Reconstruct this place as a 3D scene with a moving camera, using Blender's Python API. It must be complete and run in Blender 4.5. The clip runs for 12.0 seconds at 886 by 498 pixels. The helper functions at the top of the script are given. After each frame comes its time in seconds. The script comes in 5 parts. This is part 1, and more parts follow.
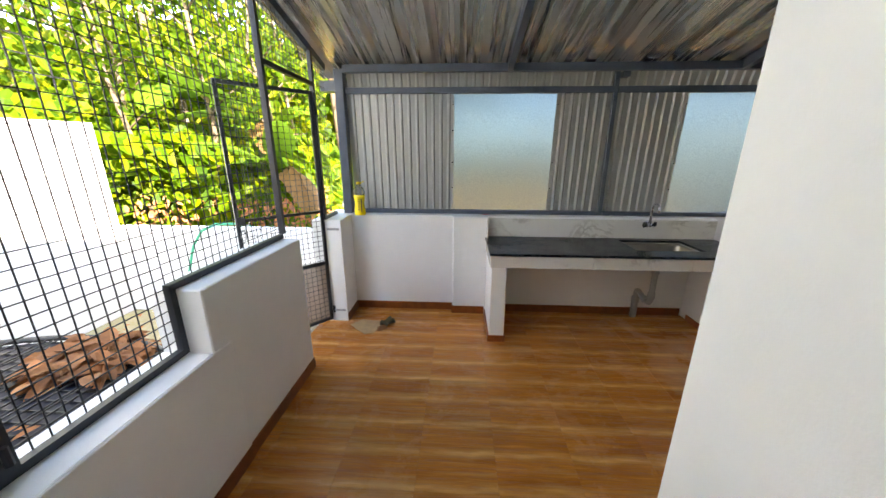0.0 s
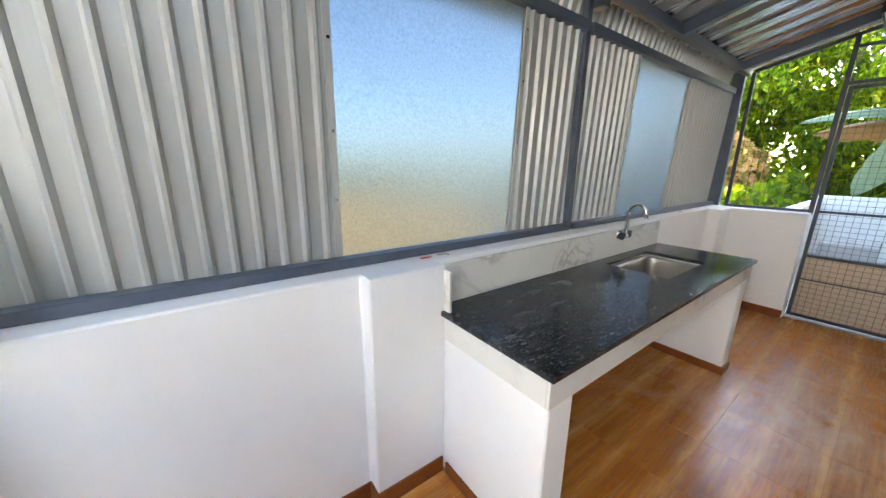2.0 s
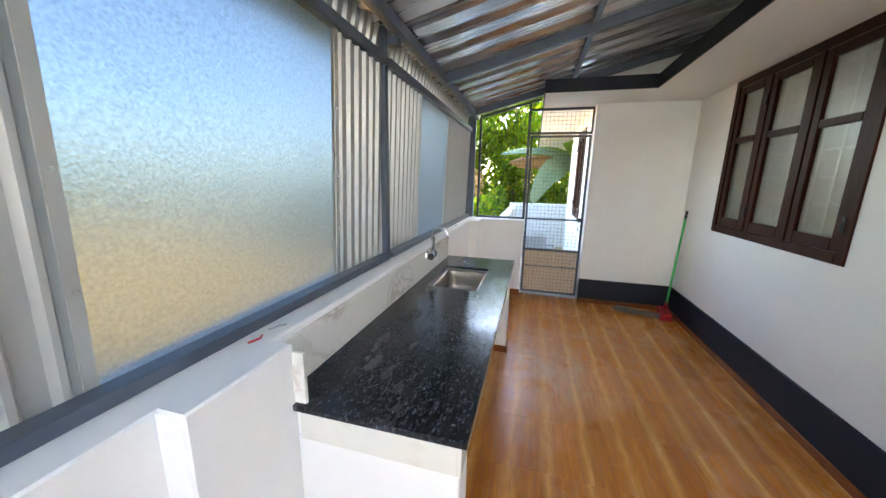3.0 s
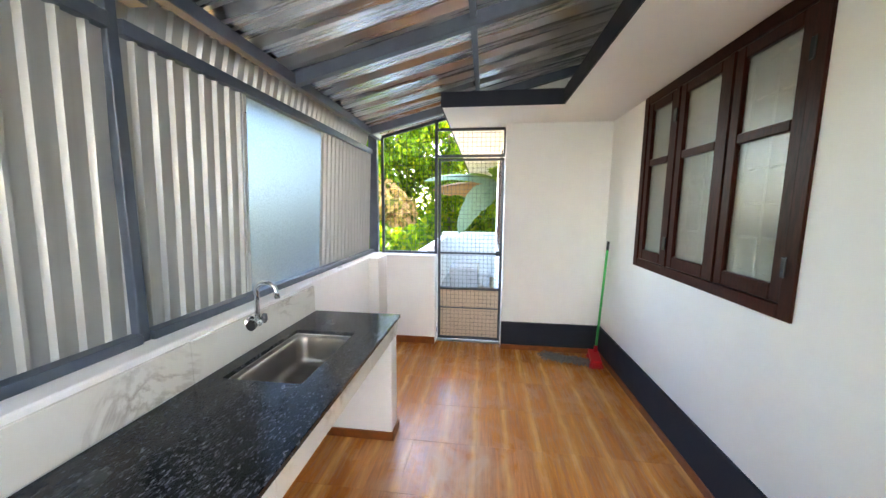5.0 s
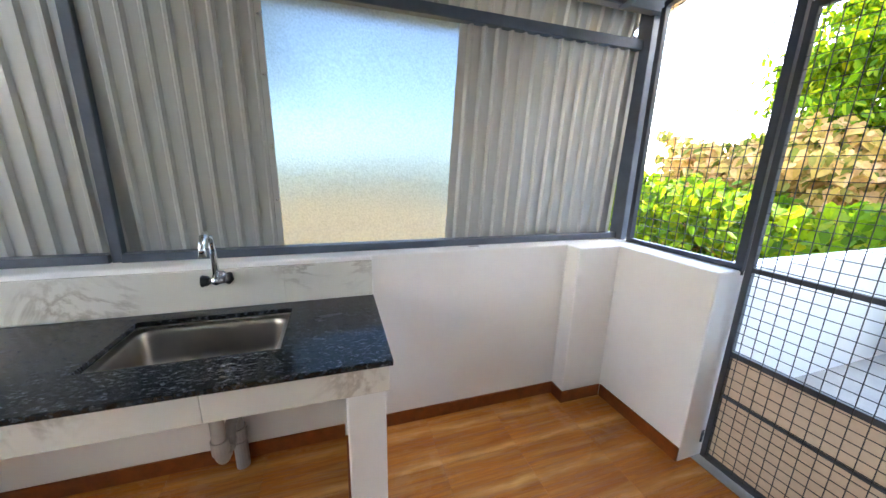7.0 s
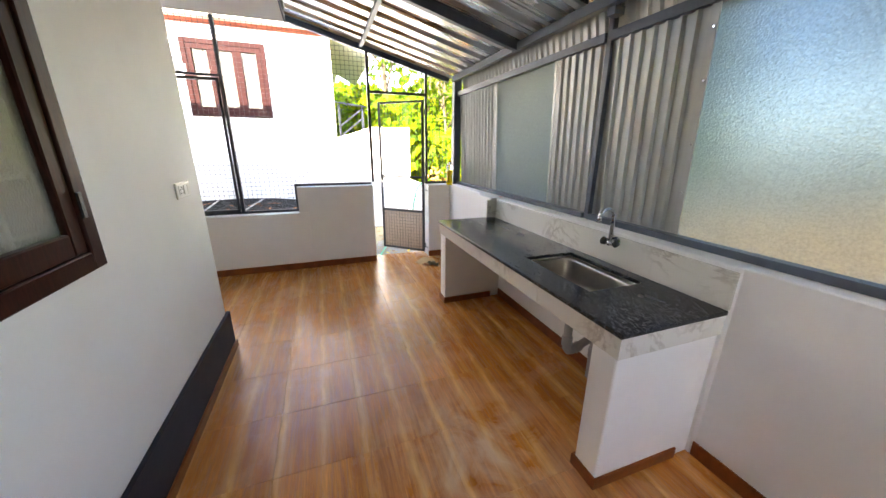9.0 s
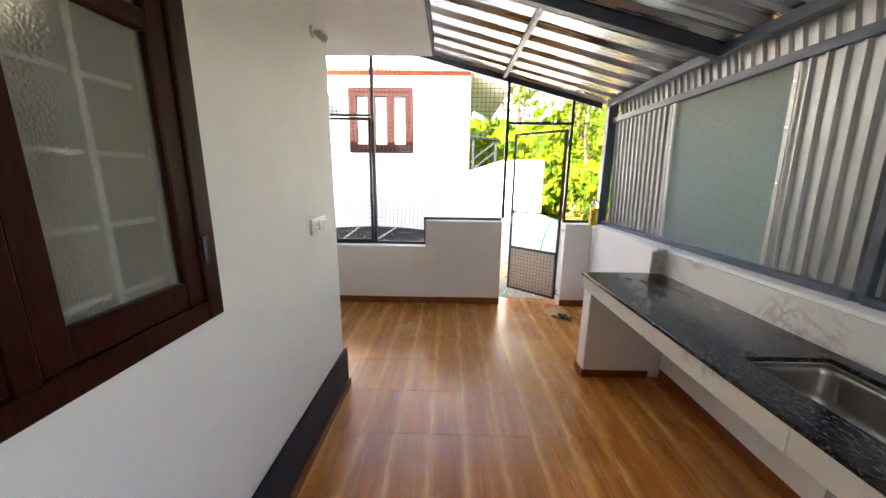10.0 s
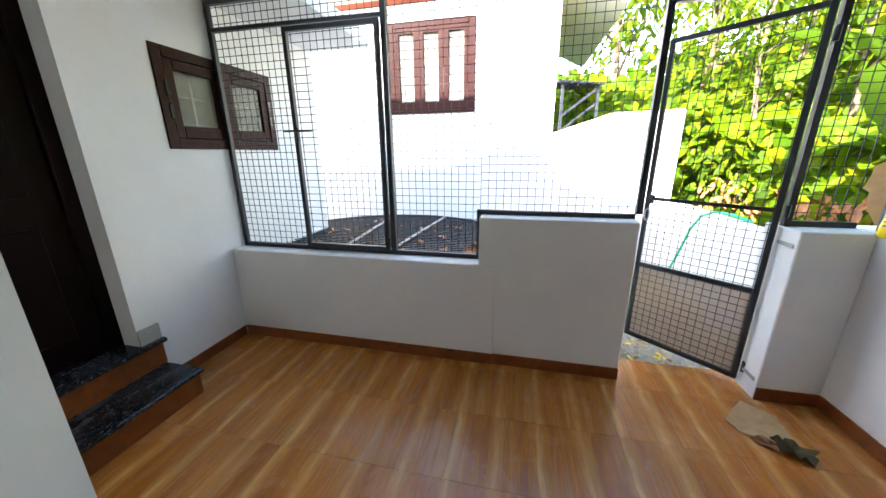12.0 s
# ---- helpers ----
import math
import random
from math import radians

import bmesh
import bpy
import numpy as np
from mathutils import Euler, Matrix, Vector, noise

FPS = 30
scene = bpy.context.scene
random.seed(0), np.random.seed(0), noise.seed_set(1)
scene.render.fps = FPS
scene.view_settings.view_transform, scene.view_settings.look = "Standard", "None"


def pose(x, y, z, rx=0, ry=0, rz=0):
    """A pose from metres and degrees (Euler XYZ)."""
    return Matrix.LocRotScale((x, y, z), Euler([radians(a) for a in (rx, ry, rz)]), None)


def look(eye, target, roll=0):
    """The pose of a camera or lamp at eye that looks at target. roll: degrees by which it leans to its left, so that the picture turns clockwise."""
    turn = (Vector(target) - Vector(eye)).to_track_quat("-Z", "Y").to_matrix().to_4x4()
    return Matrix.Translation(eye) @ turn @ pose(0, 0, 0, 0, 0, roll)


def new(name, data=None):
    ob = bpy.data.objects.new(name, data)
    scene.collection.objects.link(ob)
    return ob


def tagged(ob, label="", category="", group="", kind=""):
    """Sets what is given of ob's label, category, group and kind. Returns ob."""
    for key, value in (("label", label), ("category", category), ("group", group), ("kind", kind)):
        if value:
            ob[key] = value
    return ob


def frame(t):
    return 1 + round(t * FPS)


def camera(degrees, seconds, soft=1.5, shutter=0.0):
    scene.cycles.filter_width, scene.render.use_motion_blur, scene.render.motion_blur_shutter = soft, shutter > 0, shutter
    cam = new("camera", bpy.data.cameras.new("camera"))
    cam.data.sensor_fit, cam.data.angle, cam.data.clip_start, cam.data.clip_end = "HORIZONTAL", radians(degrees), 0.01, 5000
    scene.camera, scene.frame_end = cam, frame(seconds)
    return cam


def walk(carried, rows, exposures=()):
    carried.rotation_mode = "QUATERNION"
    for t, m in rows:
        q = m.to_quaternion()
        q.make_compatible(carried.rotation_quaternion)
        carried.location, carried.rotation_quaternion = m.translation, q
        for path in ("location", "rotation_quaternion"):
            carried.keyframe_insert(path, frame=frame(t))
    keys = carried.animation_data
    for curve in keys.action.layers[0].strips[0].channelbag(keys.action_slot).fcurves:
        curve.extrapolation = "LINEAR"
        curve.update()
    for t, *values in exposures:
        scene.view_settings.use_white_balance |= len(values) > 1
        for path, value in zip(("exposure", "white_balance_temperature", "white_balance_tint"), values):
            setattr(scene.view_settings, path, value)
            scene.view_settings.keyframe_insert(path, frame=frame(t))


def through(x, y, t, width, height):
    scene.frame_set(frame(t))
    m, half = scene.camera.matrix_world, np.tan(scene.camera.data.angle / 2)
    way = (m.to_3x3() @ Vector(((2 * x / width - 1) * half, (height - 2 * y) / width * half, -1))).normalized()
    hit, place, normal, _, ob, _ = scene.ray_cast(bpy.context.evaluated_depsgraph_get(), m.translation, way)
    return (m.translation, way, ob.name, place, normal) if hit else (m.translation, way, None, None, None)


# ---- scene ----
cam = camera(106.5, 12.0)
PATH = [
    (0, (0.986, 0.359, 1.633), (0.886, 2.278, 1.079), 0.2),
    (0.5, (0.761, 0.923, 1.48), (0.892, 2.849, 0.958), 0.5),
    (1, (0.56, 1.528, 1.482), (0.983, 3.421, 0.994), 0.6),
    (1.5, (0.507, 2.09, 1.456), (1.283, 3.869, 0.972), 0.6),
    (2, (0.479, 2.525, 1.43), (1.623, 4.092, 0.944), 0.5),
    (2.5, (0.551, 2.764, 1.456), (2.168, 3.837, 0.973), 0.5),
    (3, (0.466, 2.884, 1.544), (2.356, 3.39, 1.133), 1.1),
    (3.5, (0.262, 2.966, 1.614), (2.243, 2.971, 1.34), 1.0),
    (5.5, (1.864, 2.25, 1.541), (3.776, 2.777, 1.287), 0.9),
    (6, (2.402, 2.115, 1.508), (4.101, 3.117, 1.18), 0.9),
    (6.5, (2.905, 1.993, 1.485), (4.157, 3.493, 1.06), 0.9),
    (8.3, (4.077, 2.104, 1.435), (2.771, 3.466, 0.773), 0.9),
    (8.5, (4.175, 2.058, 1.45), (2.681, 3.222, 0.805), 0.6),
    (9, (4.305, 1.972, 1.527), (2.504, 2.615, 0.941), 0.4),
    (9.5, (4.175, 1.911, 1.552), (2.25, 2.131, 1.058), 0.6),
    (10, (3.825, 1.943, 1.558), (1.87, 1.906, 1.137), 0.7),
    (10.5, (3.406, 2.059, 1.53), (1.46, 1.827, 1.13), 0.7),
    (11, (2.895, 2.02, 1.465), (0.974, 1.659, 1.04), 0.5),
    (11.5, (2.368, 1.909, 1.459), (0.474, 1.481, 0.981), -0.0),
    (12, (1.919, 1.887, 1.44), (0.046, 1.457, 0.887), -0.5),
]
walk(cam, [(t, look(eye, target, roll)) for t, eye, target, roll in PATH], exposures=[(0, 3.95, 7600, 13), (1, 4.25, 7500, 13), (2.5, 4.45, 7250, 12), (3.5, 4.6, 7150, 12), (5.5, 5.1, 7150, 12), (6.5, 4.93, 6950, 12), (8.5, 4.5, 7550, 16), (9.0, 4.35, 7600, 16), (10.0, 4.3, 7800, 16), (11.0, 4.0, 7500, 14), (11.5, 3.9, 7100, 12), (12, 3.92, 6800, 10)])

# ---- light ----
TO_SUN = Vector((0.60, -0.46, 0.56)).normalized()
world = bpy.data.worlds.new("sky")
scene.world = world
world.use_nodes = True
wn = world.node_tree
sky = wn.nodes.new("ShaderNodeTexSky")
sky.sky_type = "NISHITA"
sky.sun_disc = False
sky.sun_elevation = math.asin(TO_SUN.z)
sky.sun_rotation = math.atan2(TO_SUN.x, TO_SUN.y)
wn.nodes["Background"].inputs["Strength"].default_value = 0.15
wn.links.new(sky.outputs["Color"], wn.nodes["Background"].inputs["Color"])
sun_data = bpy.data.lights.new("sun", "SUN")
sun_data.energy, sun_data.angle, sun_data.color = 3.0, radians(0.6), (1.0, 0.95, 0.86)
sun = new("sun", sun_data)
sun.matrix_world = look(TO_SUN * 40, (0, 0, 0))


# ---- materials ----
class Mat:
    """A node material with short calls for its nodes."""

    def __init__(self, name, rough=0.5, metal=0.0, spec=0.5):
        self.m = bpy.data.materials.new(name)
        self.m.use_nodes = True
        self.t = self.m.node_tree
        self.b = self.t.nodes["Principled BSDF"]
        self.b.inputs["Roughness"].default_value = rough
        self.b.inputs["Metallic"].default_value = metal
        self.b.inputs["Specular IOR Level"].default_value = spec

    def n(self, kind, **inputs):
        node = self.t.nodes.new(kind)
        for k, v in inputs.items():
            node.inputs[k.replace("_", " ")].default_value = v
        return node

    def l(self, a, b):
        self.t.links.new(a, b)

    def coord(self, which="Object", scale=(1, 1, 1), turn=(0, 0, 0)):
        c = self.n("ShaderNodeTexCoord")
        mp = self.n("ShaderNodeMapping")
        mp.inputs["Scale"].default_value = scale
        mp.inputs["Rotation"].default_value = turn
        self.l(c.outputs[which], mp.inputs["Vector"])
        return mp.outputs["Vector"]

    def noise(self, vec, scale, detail=4, rough=0.55, distort=0.0):
        nz = self.n("ShaderNodeTexNoise", Scale=scale, Detail=detail, Roughness=rough, Distortion=distort)
        self.l(vec, nz.inputs["Vector"])
        return nz.outputs["Fac"]

    def ramp(self, fac, *stops):
        r = self.n("ShaderNodeValToRGB")
        els = r.color_ramp.elements
        while len(els) < len(stops):
            els.new(0.5)
        for e, (p, c) in zip(els, stops):
            e.position, e.color = p, (*c, 1)
        self.l(fac, r.inputs["Fac"])
        return r.outputs["Color"]

    def value(self, fac, *stops):
        return self.ramp(fac, *[(p, (v, v, v)) for p, v in stops])

    def mix(self, fac, a, b, how="MIX"):
        mx = self.n("ShaderNodeMix")
        mx.data_type, mx.blend_type = "RGBA", how
        if isinstance(fac, float):
            mx.inputs["Factor"].default_value = fac
        else:
            self.l(fac, mx.inputs["Factor"])
        for v, s in ((a, mx.inputs[6]), (b, mx.inputs[7])):
            if isinstance(v, tuple):
                s.default_value = (*v, 1)
            else:
                self.l(v, s)
        return mx.outputs[2]

    def color(self, c):
        if isinstance(c, tuple):
            self.b.inputs["Base Color"].default_value = (*c, 1)
        else:
            self.l(c, self.b.inputs["Base Color"])
        return self

    def rough(self, fac):
        self.l(fac, self.b.inputs["Roughness"])
        return self

    def bump(self, fac, strength, distance=0.01):
        bp = self.n("ShaderNodeBump", Strength=strength, Distance=distance)
        self.l(fac, bp.inputs["Height"])
        self.l(bp.outputs["Normal"], self.b.inputs["Normal"])
        return self


def plain(name, col, rough=0.5, metal=0.0, vary=0.12, scale=6.0, bump=0.0, grain=60.0, spec=0.5):
    """A surface with a slow mottle and a fine grain."""
    m = Mat(name, rough, metal, spec)
    v = m.coord()
    a = m.noise(v, scale, 5)
    b = m.noise(v, grain, 3)
    lo = tuple(c * (1 - vary) for c in col)
    hi = tuple(min(1.0, c * (1 + vary)) for c in col)
    m.color(m.mix(m.value(b, (0.3, 0.0), (0.7, 0.35)), m.ramp(a, (0.3, lo), (0.7, hi)), lo))
    m.rough(m.value(a, (0.25, rough * 0.85), (0.75, min(1, rough * 1.15))))
    if bump:
        m.bump(b, bump, 0.004)
    return m.m


def wall_paint(name, col):
    m = Mat(name, 0.62, 0.0, 0.35)
    v = m.coord()
    big = m.noise(v, 1.3, 5, 0.6)
    mid = m.noise(v, 7.0, 4, 0.6)
    fine = m.noise(v, 120.0, 2)
    lo = tuple(c * 0.93 for c in col)
    c1 = m.ramp(big, (0.3, lo), (0.65, col))
    c2 = m.mix(m.value(mid, (0.55, 0.0), (0.8, 0.25)), c1, tuple(c * 0.88 for c in col))
    m.color(c2)
    mx = m.mix(0.35, fine, mid)
    m.bump(mx, 0.12, 0.006)
    return m.m


WHITE = wall_paint("white_wall_paint", (0.85, 0.845, 0.83))
CREAM = wall_paint("cream_wall_paint", (0.78, 0.74, 0.63))
PLINTH = plain("dark_grey_paint", (0.022, 0.025, 0.036), 0.5, bump=0.15, spec=0.12)
STEEL = plain("blue_grey_steel_paint", (0.075, 0.095, 0.125), 0.38, 0.0, 0.18, 9, 0.05)
DARKSTEEL = plain("dark_blue_steel_paint", (0.030, 0.036, 0.048), 0.4, 0.0, 0.18, 9, 0.05)
# near-black; on the west frames the backlit look is put into this colour
BLACK = plain("near_black_steel", (0.02, 0.022, 0.028), 0.4, 0.0, 0.2, 12, 0.05)
WIRE = plain("dark_wire", (0.03, 0.032, 0.035), 0.5, 0.4, 0.1, 20)
CHROME = plain("chrome", (0.85, 0.86, 0.88), 0.08, 1.0, 0.02, 20)
PVC = plain("grey_pvc", (0.36, 0.35, 0.35), 0.4, 0.0, 0.1, 14)
KNOB = plain("dark_knob", (0.03, 0.03, 0.033), 0.25, 0.0, 0.1)
PLASTIC = plain("white_plastic", (0.78, 0.77, 0.72), 0.35, 0.0, 0.03, 30)
SOIL = plain("red_soil", (0.62, 0.33, 0.08), 0.9, 0, 0.35, 1.2, 0.4)
RUST = plain("brick_red_paint", (0.42, 0.10, 0.05), 0.6, 0, 0.15, 3)
CARD = plain("cardboard", (0.52, 0.33, 0.155), 0.85, 0, 0.15, 14, 0.2)
OLIVE = plain("damp_brown_card", (0.10, 0.075, 0.025), 0.8, 0, 0.4, 18, 0.2)
DRYLEAF = plain("dry_leaf", (0.36, 0.145, 0.05), 0.8, 0, 0.4, 9, 0.2)
YELLOWLEAF = plain("yellow_leaf", (0.75, 0.50, 0.03), 0.6, 0, 0.2, 9)
BARK = plain("bark", (0.14, 0.10, 0.06), 0.9, 0, 0.4, 5, 0.7, 25)
CONCRETE = plain("grey_concrete", (0.34, 0.33, 0.31), 0.85, 0, 0.2, 3, 0.3)
GREEN = plain("green_plastic", (0.02, 0.46, 0.08), 0.35, 0, 0.06)
RED = plain("red_plastic", (0.50, 0.012, 0.018), 0.4, 0, 0.1)
HOSE = plain("green_hose", (0.04, 0.42, 0.22), 0.4, 0, 0.1)
MOP = plain("grey_yarn", (0.20, 0.17, 0.15), 0.95, 0, 0.4, 40, 0.6)
ROOM = plain("dim_room_wall", (0.55, 0.52, 0.46), 0.8, 0, 0.1, 2)


def metal_sheet(name, col, rough, metal, along):
    m = Mat(name, rough, metal)
    v = m.coord(scale=(1, 1, 1))
    a = m.noise(v, 1.6, 5, 0.65)
    b = m.noise(m.coord(scale=along), 6.0, 4)
    c = m.mix(m.value(a, (0.35, 0.0), (0.75, 0.3)), col, tuple(x * 0.78 for x in col))
    m.color(m.mix(m.value(b, (0.5, 0.0), (0.85, 0.3)), c, tuple(x * 0.7 for x in col)))
    m.rough(m.value(b, (0.3, rough * 0.85), (0.7, rough * 1.2)))
    return m.m


ROOFING = metal_sheet("galvanised_roofing", (0.60, 0.595, 0.585), 0.27, 0.85, (4, 0.12, 0.12))
CLADDING = metal_sheet("grey_sheet_cladding", (0.46, 0.465, 0.44), 0.36, 0.30, (9, 1, 0.25))


def wood_tile(name, light, dark, streak):
    """Printed wood: grain along x, pale wavy streaks, the same print on every tile."""
    m = Mat(name, 0.3, 0.0, 0.38)
    info = m.n("ShaderNodeObjectInfo")
    c = m.n("ShaderNodeTexCoord")
    sep = m.n("ShaderNodeSeparateXYZ")
    m.l(c.outputs["Object"], sep.inputs[0])
    off = m.n("ShaderNodeMath")
    off.operation = "MULTIPLY"
    m.l(info.outputs["Random"], off.inputs[0])
    off.inputs[1].default_value = 7.0
    shift = m.n("ShaderNodeCombineXYZ")
    m.l(off.outputs[0], shift.inputs["Z"])
    add = m.n("ShaderNodeVectorMath")
    m.l(c.outputs["Object"], add.inputs[0])
    m.l(shift.outputs[0], add.inputs[1])

    def scaled(s):
        mp = m.n("ShaderNodeMapping")
        mp.inputs["Scale"].default_value = s
        m.l(add.outputs[0], mp.inputs["Vector"])
        return mp.outputs["Vector"]

    grain = m.noise(scaled((1.5, 26, 1)), 3.0, 6, 0.66, 0.5)
    fine = m.noise(scaled((3, 150, 1)), 2.0, 3, 0.6)
    broad = m.noise(scaled((0.9, 5.5, 1)), 2.0, 3, 0.5)
    base = m.ramp(grain, (0.28, dark), (0.72, light))
    base = m.mix(m.value(broad, (0.38, 0.0), (0.66, 0.5)), base, tuple(x * 0.75 for x in dark))
    bands = m.noise(scaled((0.7, 11, 1)), 1.6, 4, 0.6, 0.4)
    base = m.mix(m.value(bands, (0.5, 0.0), (0.7, 0.5)), base, tuple(x * 0.8 for x in streak))
    # streaks: distance to two wandering lines across the tile
    wob = m.noise(scaled((3.2, 0.6, 1)), 1.0, 2)
    y1 = m.n("ShaderNodeMath")
    y1.operation = "MULTIPLY_ADD"
    m.l(wob, y1.inputs[0])
    y1.inputs[1].default_value = 0.07
    m.l(sep.outputs["Y"], y1.inputs[2])
    wave = m.n("ShaderNodeMath")
    wave.operation = "MULTIPLY"
    m.l(y1.outputs[0], wave.inputs[0])
    wave.inputs[1].default_value = 2 * math.pi / 0.2125
    sn = m.n("ShaderNodeMath")
    sn.operation = "SINE"
    m.l(wave.outputs[0], sn.inputs[0])
    line = m.value(sn.outputs[0], (0.25, 0.0), (0.86, 0.45), (1.0, 1.0))
    patchy = m.value(m.noise(scaled((1.5, 7, 1)), 2.0, 4, 0.6), (0.34, 0.18), (0.66, 0.85))
    base = m.mix(m.mix(1.0, line, patchy, "MULTIPLY"), base, streak)
    base = m.mix(m.value(fine, (0.5, 0.0), (0.75, 0.2)), base, tuple(x * 0.7 for x in dark))
    tone = m.value(info.outputs["Random"], (0.0, 0.94), (1.0, 1.05))
    base = m.mix(1.0, base, tone, "MULTIPLY")
    # a pale smear by the counter and faint scuffs all over
    geo = m.n("ShaderNodeNewGeometry")
    away = m.n("ShaderNodeVectorMath")
    away.operation = "DISTANCE"
    m.l(geo.outputs["Position"], away.inputs[0])
    away.inputs[1].default_value = (3.08, 2.62, 0.0)
    near = m.value(away.outputs["Value"], (0.15, 1.0), (0.58, 0.0))
    cloud = m.value(m.noise(geo.outputs["Position"], 3.4, 5, 0.62, 0.6), (0.40, 0.0), (0.62, 1.0))
    smear = m.mix(1.0, near, cloud, "MULTIPLY")
    scuff = m.value(m.noise(geo.outputs["Position"], 2.1, 7, 0.72, 0.8), (0.52, 0.0), (0.78, 0.18))
    pale_marks = m.mix(0.3, m.mix(1.0, smear, scuff, "ADD"), (0.0, 0.0, 0.0))
    m.color(m.mix(pale_marks, base, (0.64, 0.47, 0.33)))
    m.rough(m.mix(m.mix(1.0, smear, scuff, "ADD"), m.value(grain, (0.2, 0.30), (0.8, 0.24)), (0.5, 0.5, 0.5)))
    m.bump(grain, 0.10, 0.003)
    return m.m


TILE = wood_tile("wood_print_tile", (0.74, 0.285, 0.054), (0.31, 0.088, 0.013), (0.82, 0.44, 0.14))
SKIRT = plain("wood_print_skirting", (0.24, 0.068, 0.014), 0.4, 0, 0.3, 14, 0.05, 90, 0.3)
GROUT = plain("tile_grout", (0.34, 0.145, 0.04), 0.9, 0, 0.2, 20)


def timber():
    m = Mat("dark_stained_timber", 0.38, 0.0, 0.10)
    g = m.noise(m.coord(scale=(18, 18, 2.5)), 4.0, 5, 0.6, 0.5)
    f = m.noise(m.coord(scale=(60, 60, 5)), 4.0, 3)
    m.color(m.mix(m.value(f, (0.4, 0.0), (0.7, 0.4)), m.ramp(g, (0.3, (0.016, 0.0032, 0.0020)), (0.7, (0.042, 0.0085, 0.0050))), (0.012, 0.0026, 0.0018)))
    m.bump(g, 0.12, 0.003)
    return m.m


TIMBER = timber()
BROWN_PAINT = plain("brown_window_paint", (0.030, 0.009, 0.008), 0.5, 0, 0.2, 6, spec=0.1)


# darker than TIMBER: the shadow of the recess is put into the door colour
DOOR_SHADED = plain("shaded_door_timber", (0.007, 0.0018, 0.0018), 0.5, 0, 0.2, 6, spec=0.08)


def granite():
    m = Mat("black_granite", 0.16, 0.0, 0.36)
    v = m.coord(scale=(1, 2.2, 1), turn=(0, 0, 0.5))
    vo = m.n("ShaderNodeTexVoronoi", Scale=88.0)
    m.l(v, vo.inputs["Vector"])
    a = m.noise(v, 36.0, 5, 0.76, 1.5)
    b = m.noise(v, 3.0, 4)
    cell = m.n("ShaderNodeSeparateColor")
    m.l(vo.outputs["Color"], cell.inputs[0])
    flake = m.ramp(cell.outputs[0], (0.0, (0.006, 0.007, 0.009)), (0.6, (0.018, 0.02, 0.025)), (0.78, (0.075, 0.08, 0.095)), (1.0, (0.22, 0.235, 0.265)))
    c = m.mix(m.value(a, (0.42, 0.0), (0.62, 0.85)), (0.007, 0.008, 0.010), flake)
    m.color(m.mix(m.value(b, (0.5, 0.0), (0.8, 0.18)), c, (0.07, 0.08, 0.10)))
    m.rough(m.value(b, (0.3, 0.10), (0.75, 0.34)))
    m.bump(a, 0.05, 0.002)
    return m.m


GRANITE = granite()


def marble():
    m = Mat("white_marble_print_tile", 0.22)
    v = m.coord(scale=(1, 1, 1.3), turn=(0.2, 0.5, 0.3))
    warp = m.noise(v, 1.5, 6, 0.62, 2.2)
    vein = m.value(warp, (0.455, 0.0), (0.5, 1.0), (0.56, 0.0))
    mask = m.value(m.noise(v, 2.3, 3), (0.50, 0.0), (0.68, 0.85))
    m.color(m.mix(m.mix(1.0, vein, mask, "MULTIPLY"), (0.74, 0.72, 0.66), (0.40, 0.36, 0.30)))
    return m.m


MARBLE = marble()


def brushed():
    m = Mat("brushed_steel", 0.28, 0.92)
    g = m.noise(m.coord(scale=(3, 60, 60)), 4.0, 3)
    big = m.noise(m.coord(), 7.0, 3)
    m.color(m.ramp(big, (0.3, (0.33, 0.30, 0.265)), (0.7, (0.41, 0.375, 0.335))))
    m.rough(m.value(g, (0.3, 0.285), (0.7, 0.30)))
    return m.m


STEELSINK = brushed()


def frosted(name, bumps, scale, tint, rough, see, mottle=0.25, glow=None, back=0.4):
    """Obscured glass: a rough refracting sheet mixed with a share of scattered light."""
    m = Mat(name, rough)
    m.color(tint)
    m.b.inputs["Transmission Weight"].default_value = 1.0
    m.b.inputs["IOR"].default_value = 1.35
    v = m.coord()
    vo = m.n("ShaderNodeTexVoronoi", Scale=scale)
    vo.feature = "SMOOTH_F1"
    m.l(v, vo.inputs["Vector"])
    m.bump(vo.outputs["Distance"], bumps, 0.004)
    tr = m.n("ShaderNodeBsdfTranslucent")
    m.l(m.b.inputs["Normal"].links[0].from_socket, tr.inputs["Normal"])
    grainy = m.noise(v, scale * 0.8, 3, 0.6)
    slow = m.noise(v, 2.2, 3)
    shade = m.mix(m.value(slow, (0.3, 0.0), (0.7, 0.25)), m.ramp(grainy, (0.32, tuple(x * (1 - mottle) for x in tint)), (0.66, tuple(min(1, x * (1 + mottle * 0.8)) for x in tint))), tuple(x * 0.8 for x in tint))
    m.color(shade)
    if glow:
        tr.inputs["Color"].default_value = (*glow, 1)
    else:
        m.l(shade, tr.inputs["Color"])
    df = m.n("ShaderNodeBsdfDiffuse")
    df.inputs["Color"].default_value = (*tint, 1)
    both = m.n("ShaderNodeMixShader", Fac=back)
    m.l(tr.outputs[0], both.inputs[1])
    m.l(df.outputs[0], both.inputs[2])
    ms = m.n("ShaderNodeMixShader", Fac=see)
    m.l(both.outputs[0], ms.inputs[1])
    m.l(m.b.outputs[0], ms.inputs[2])
    m.l(ms.outputs[0], m.t.nodes["Material Output"].inputs["Surface"])
    return m.m


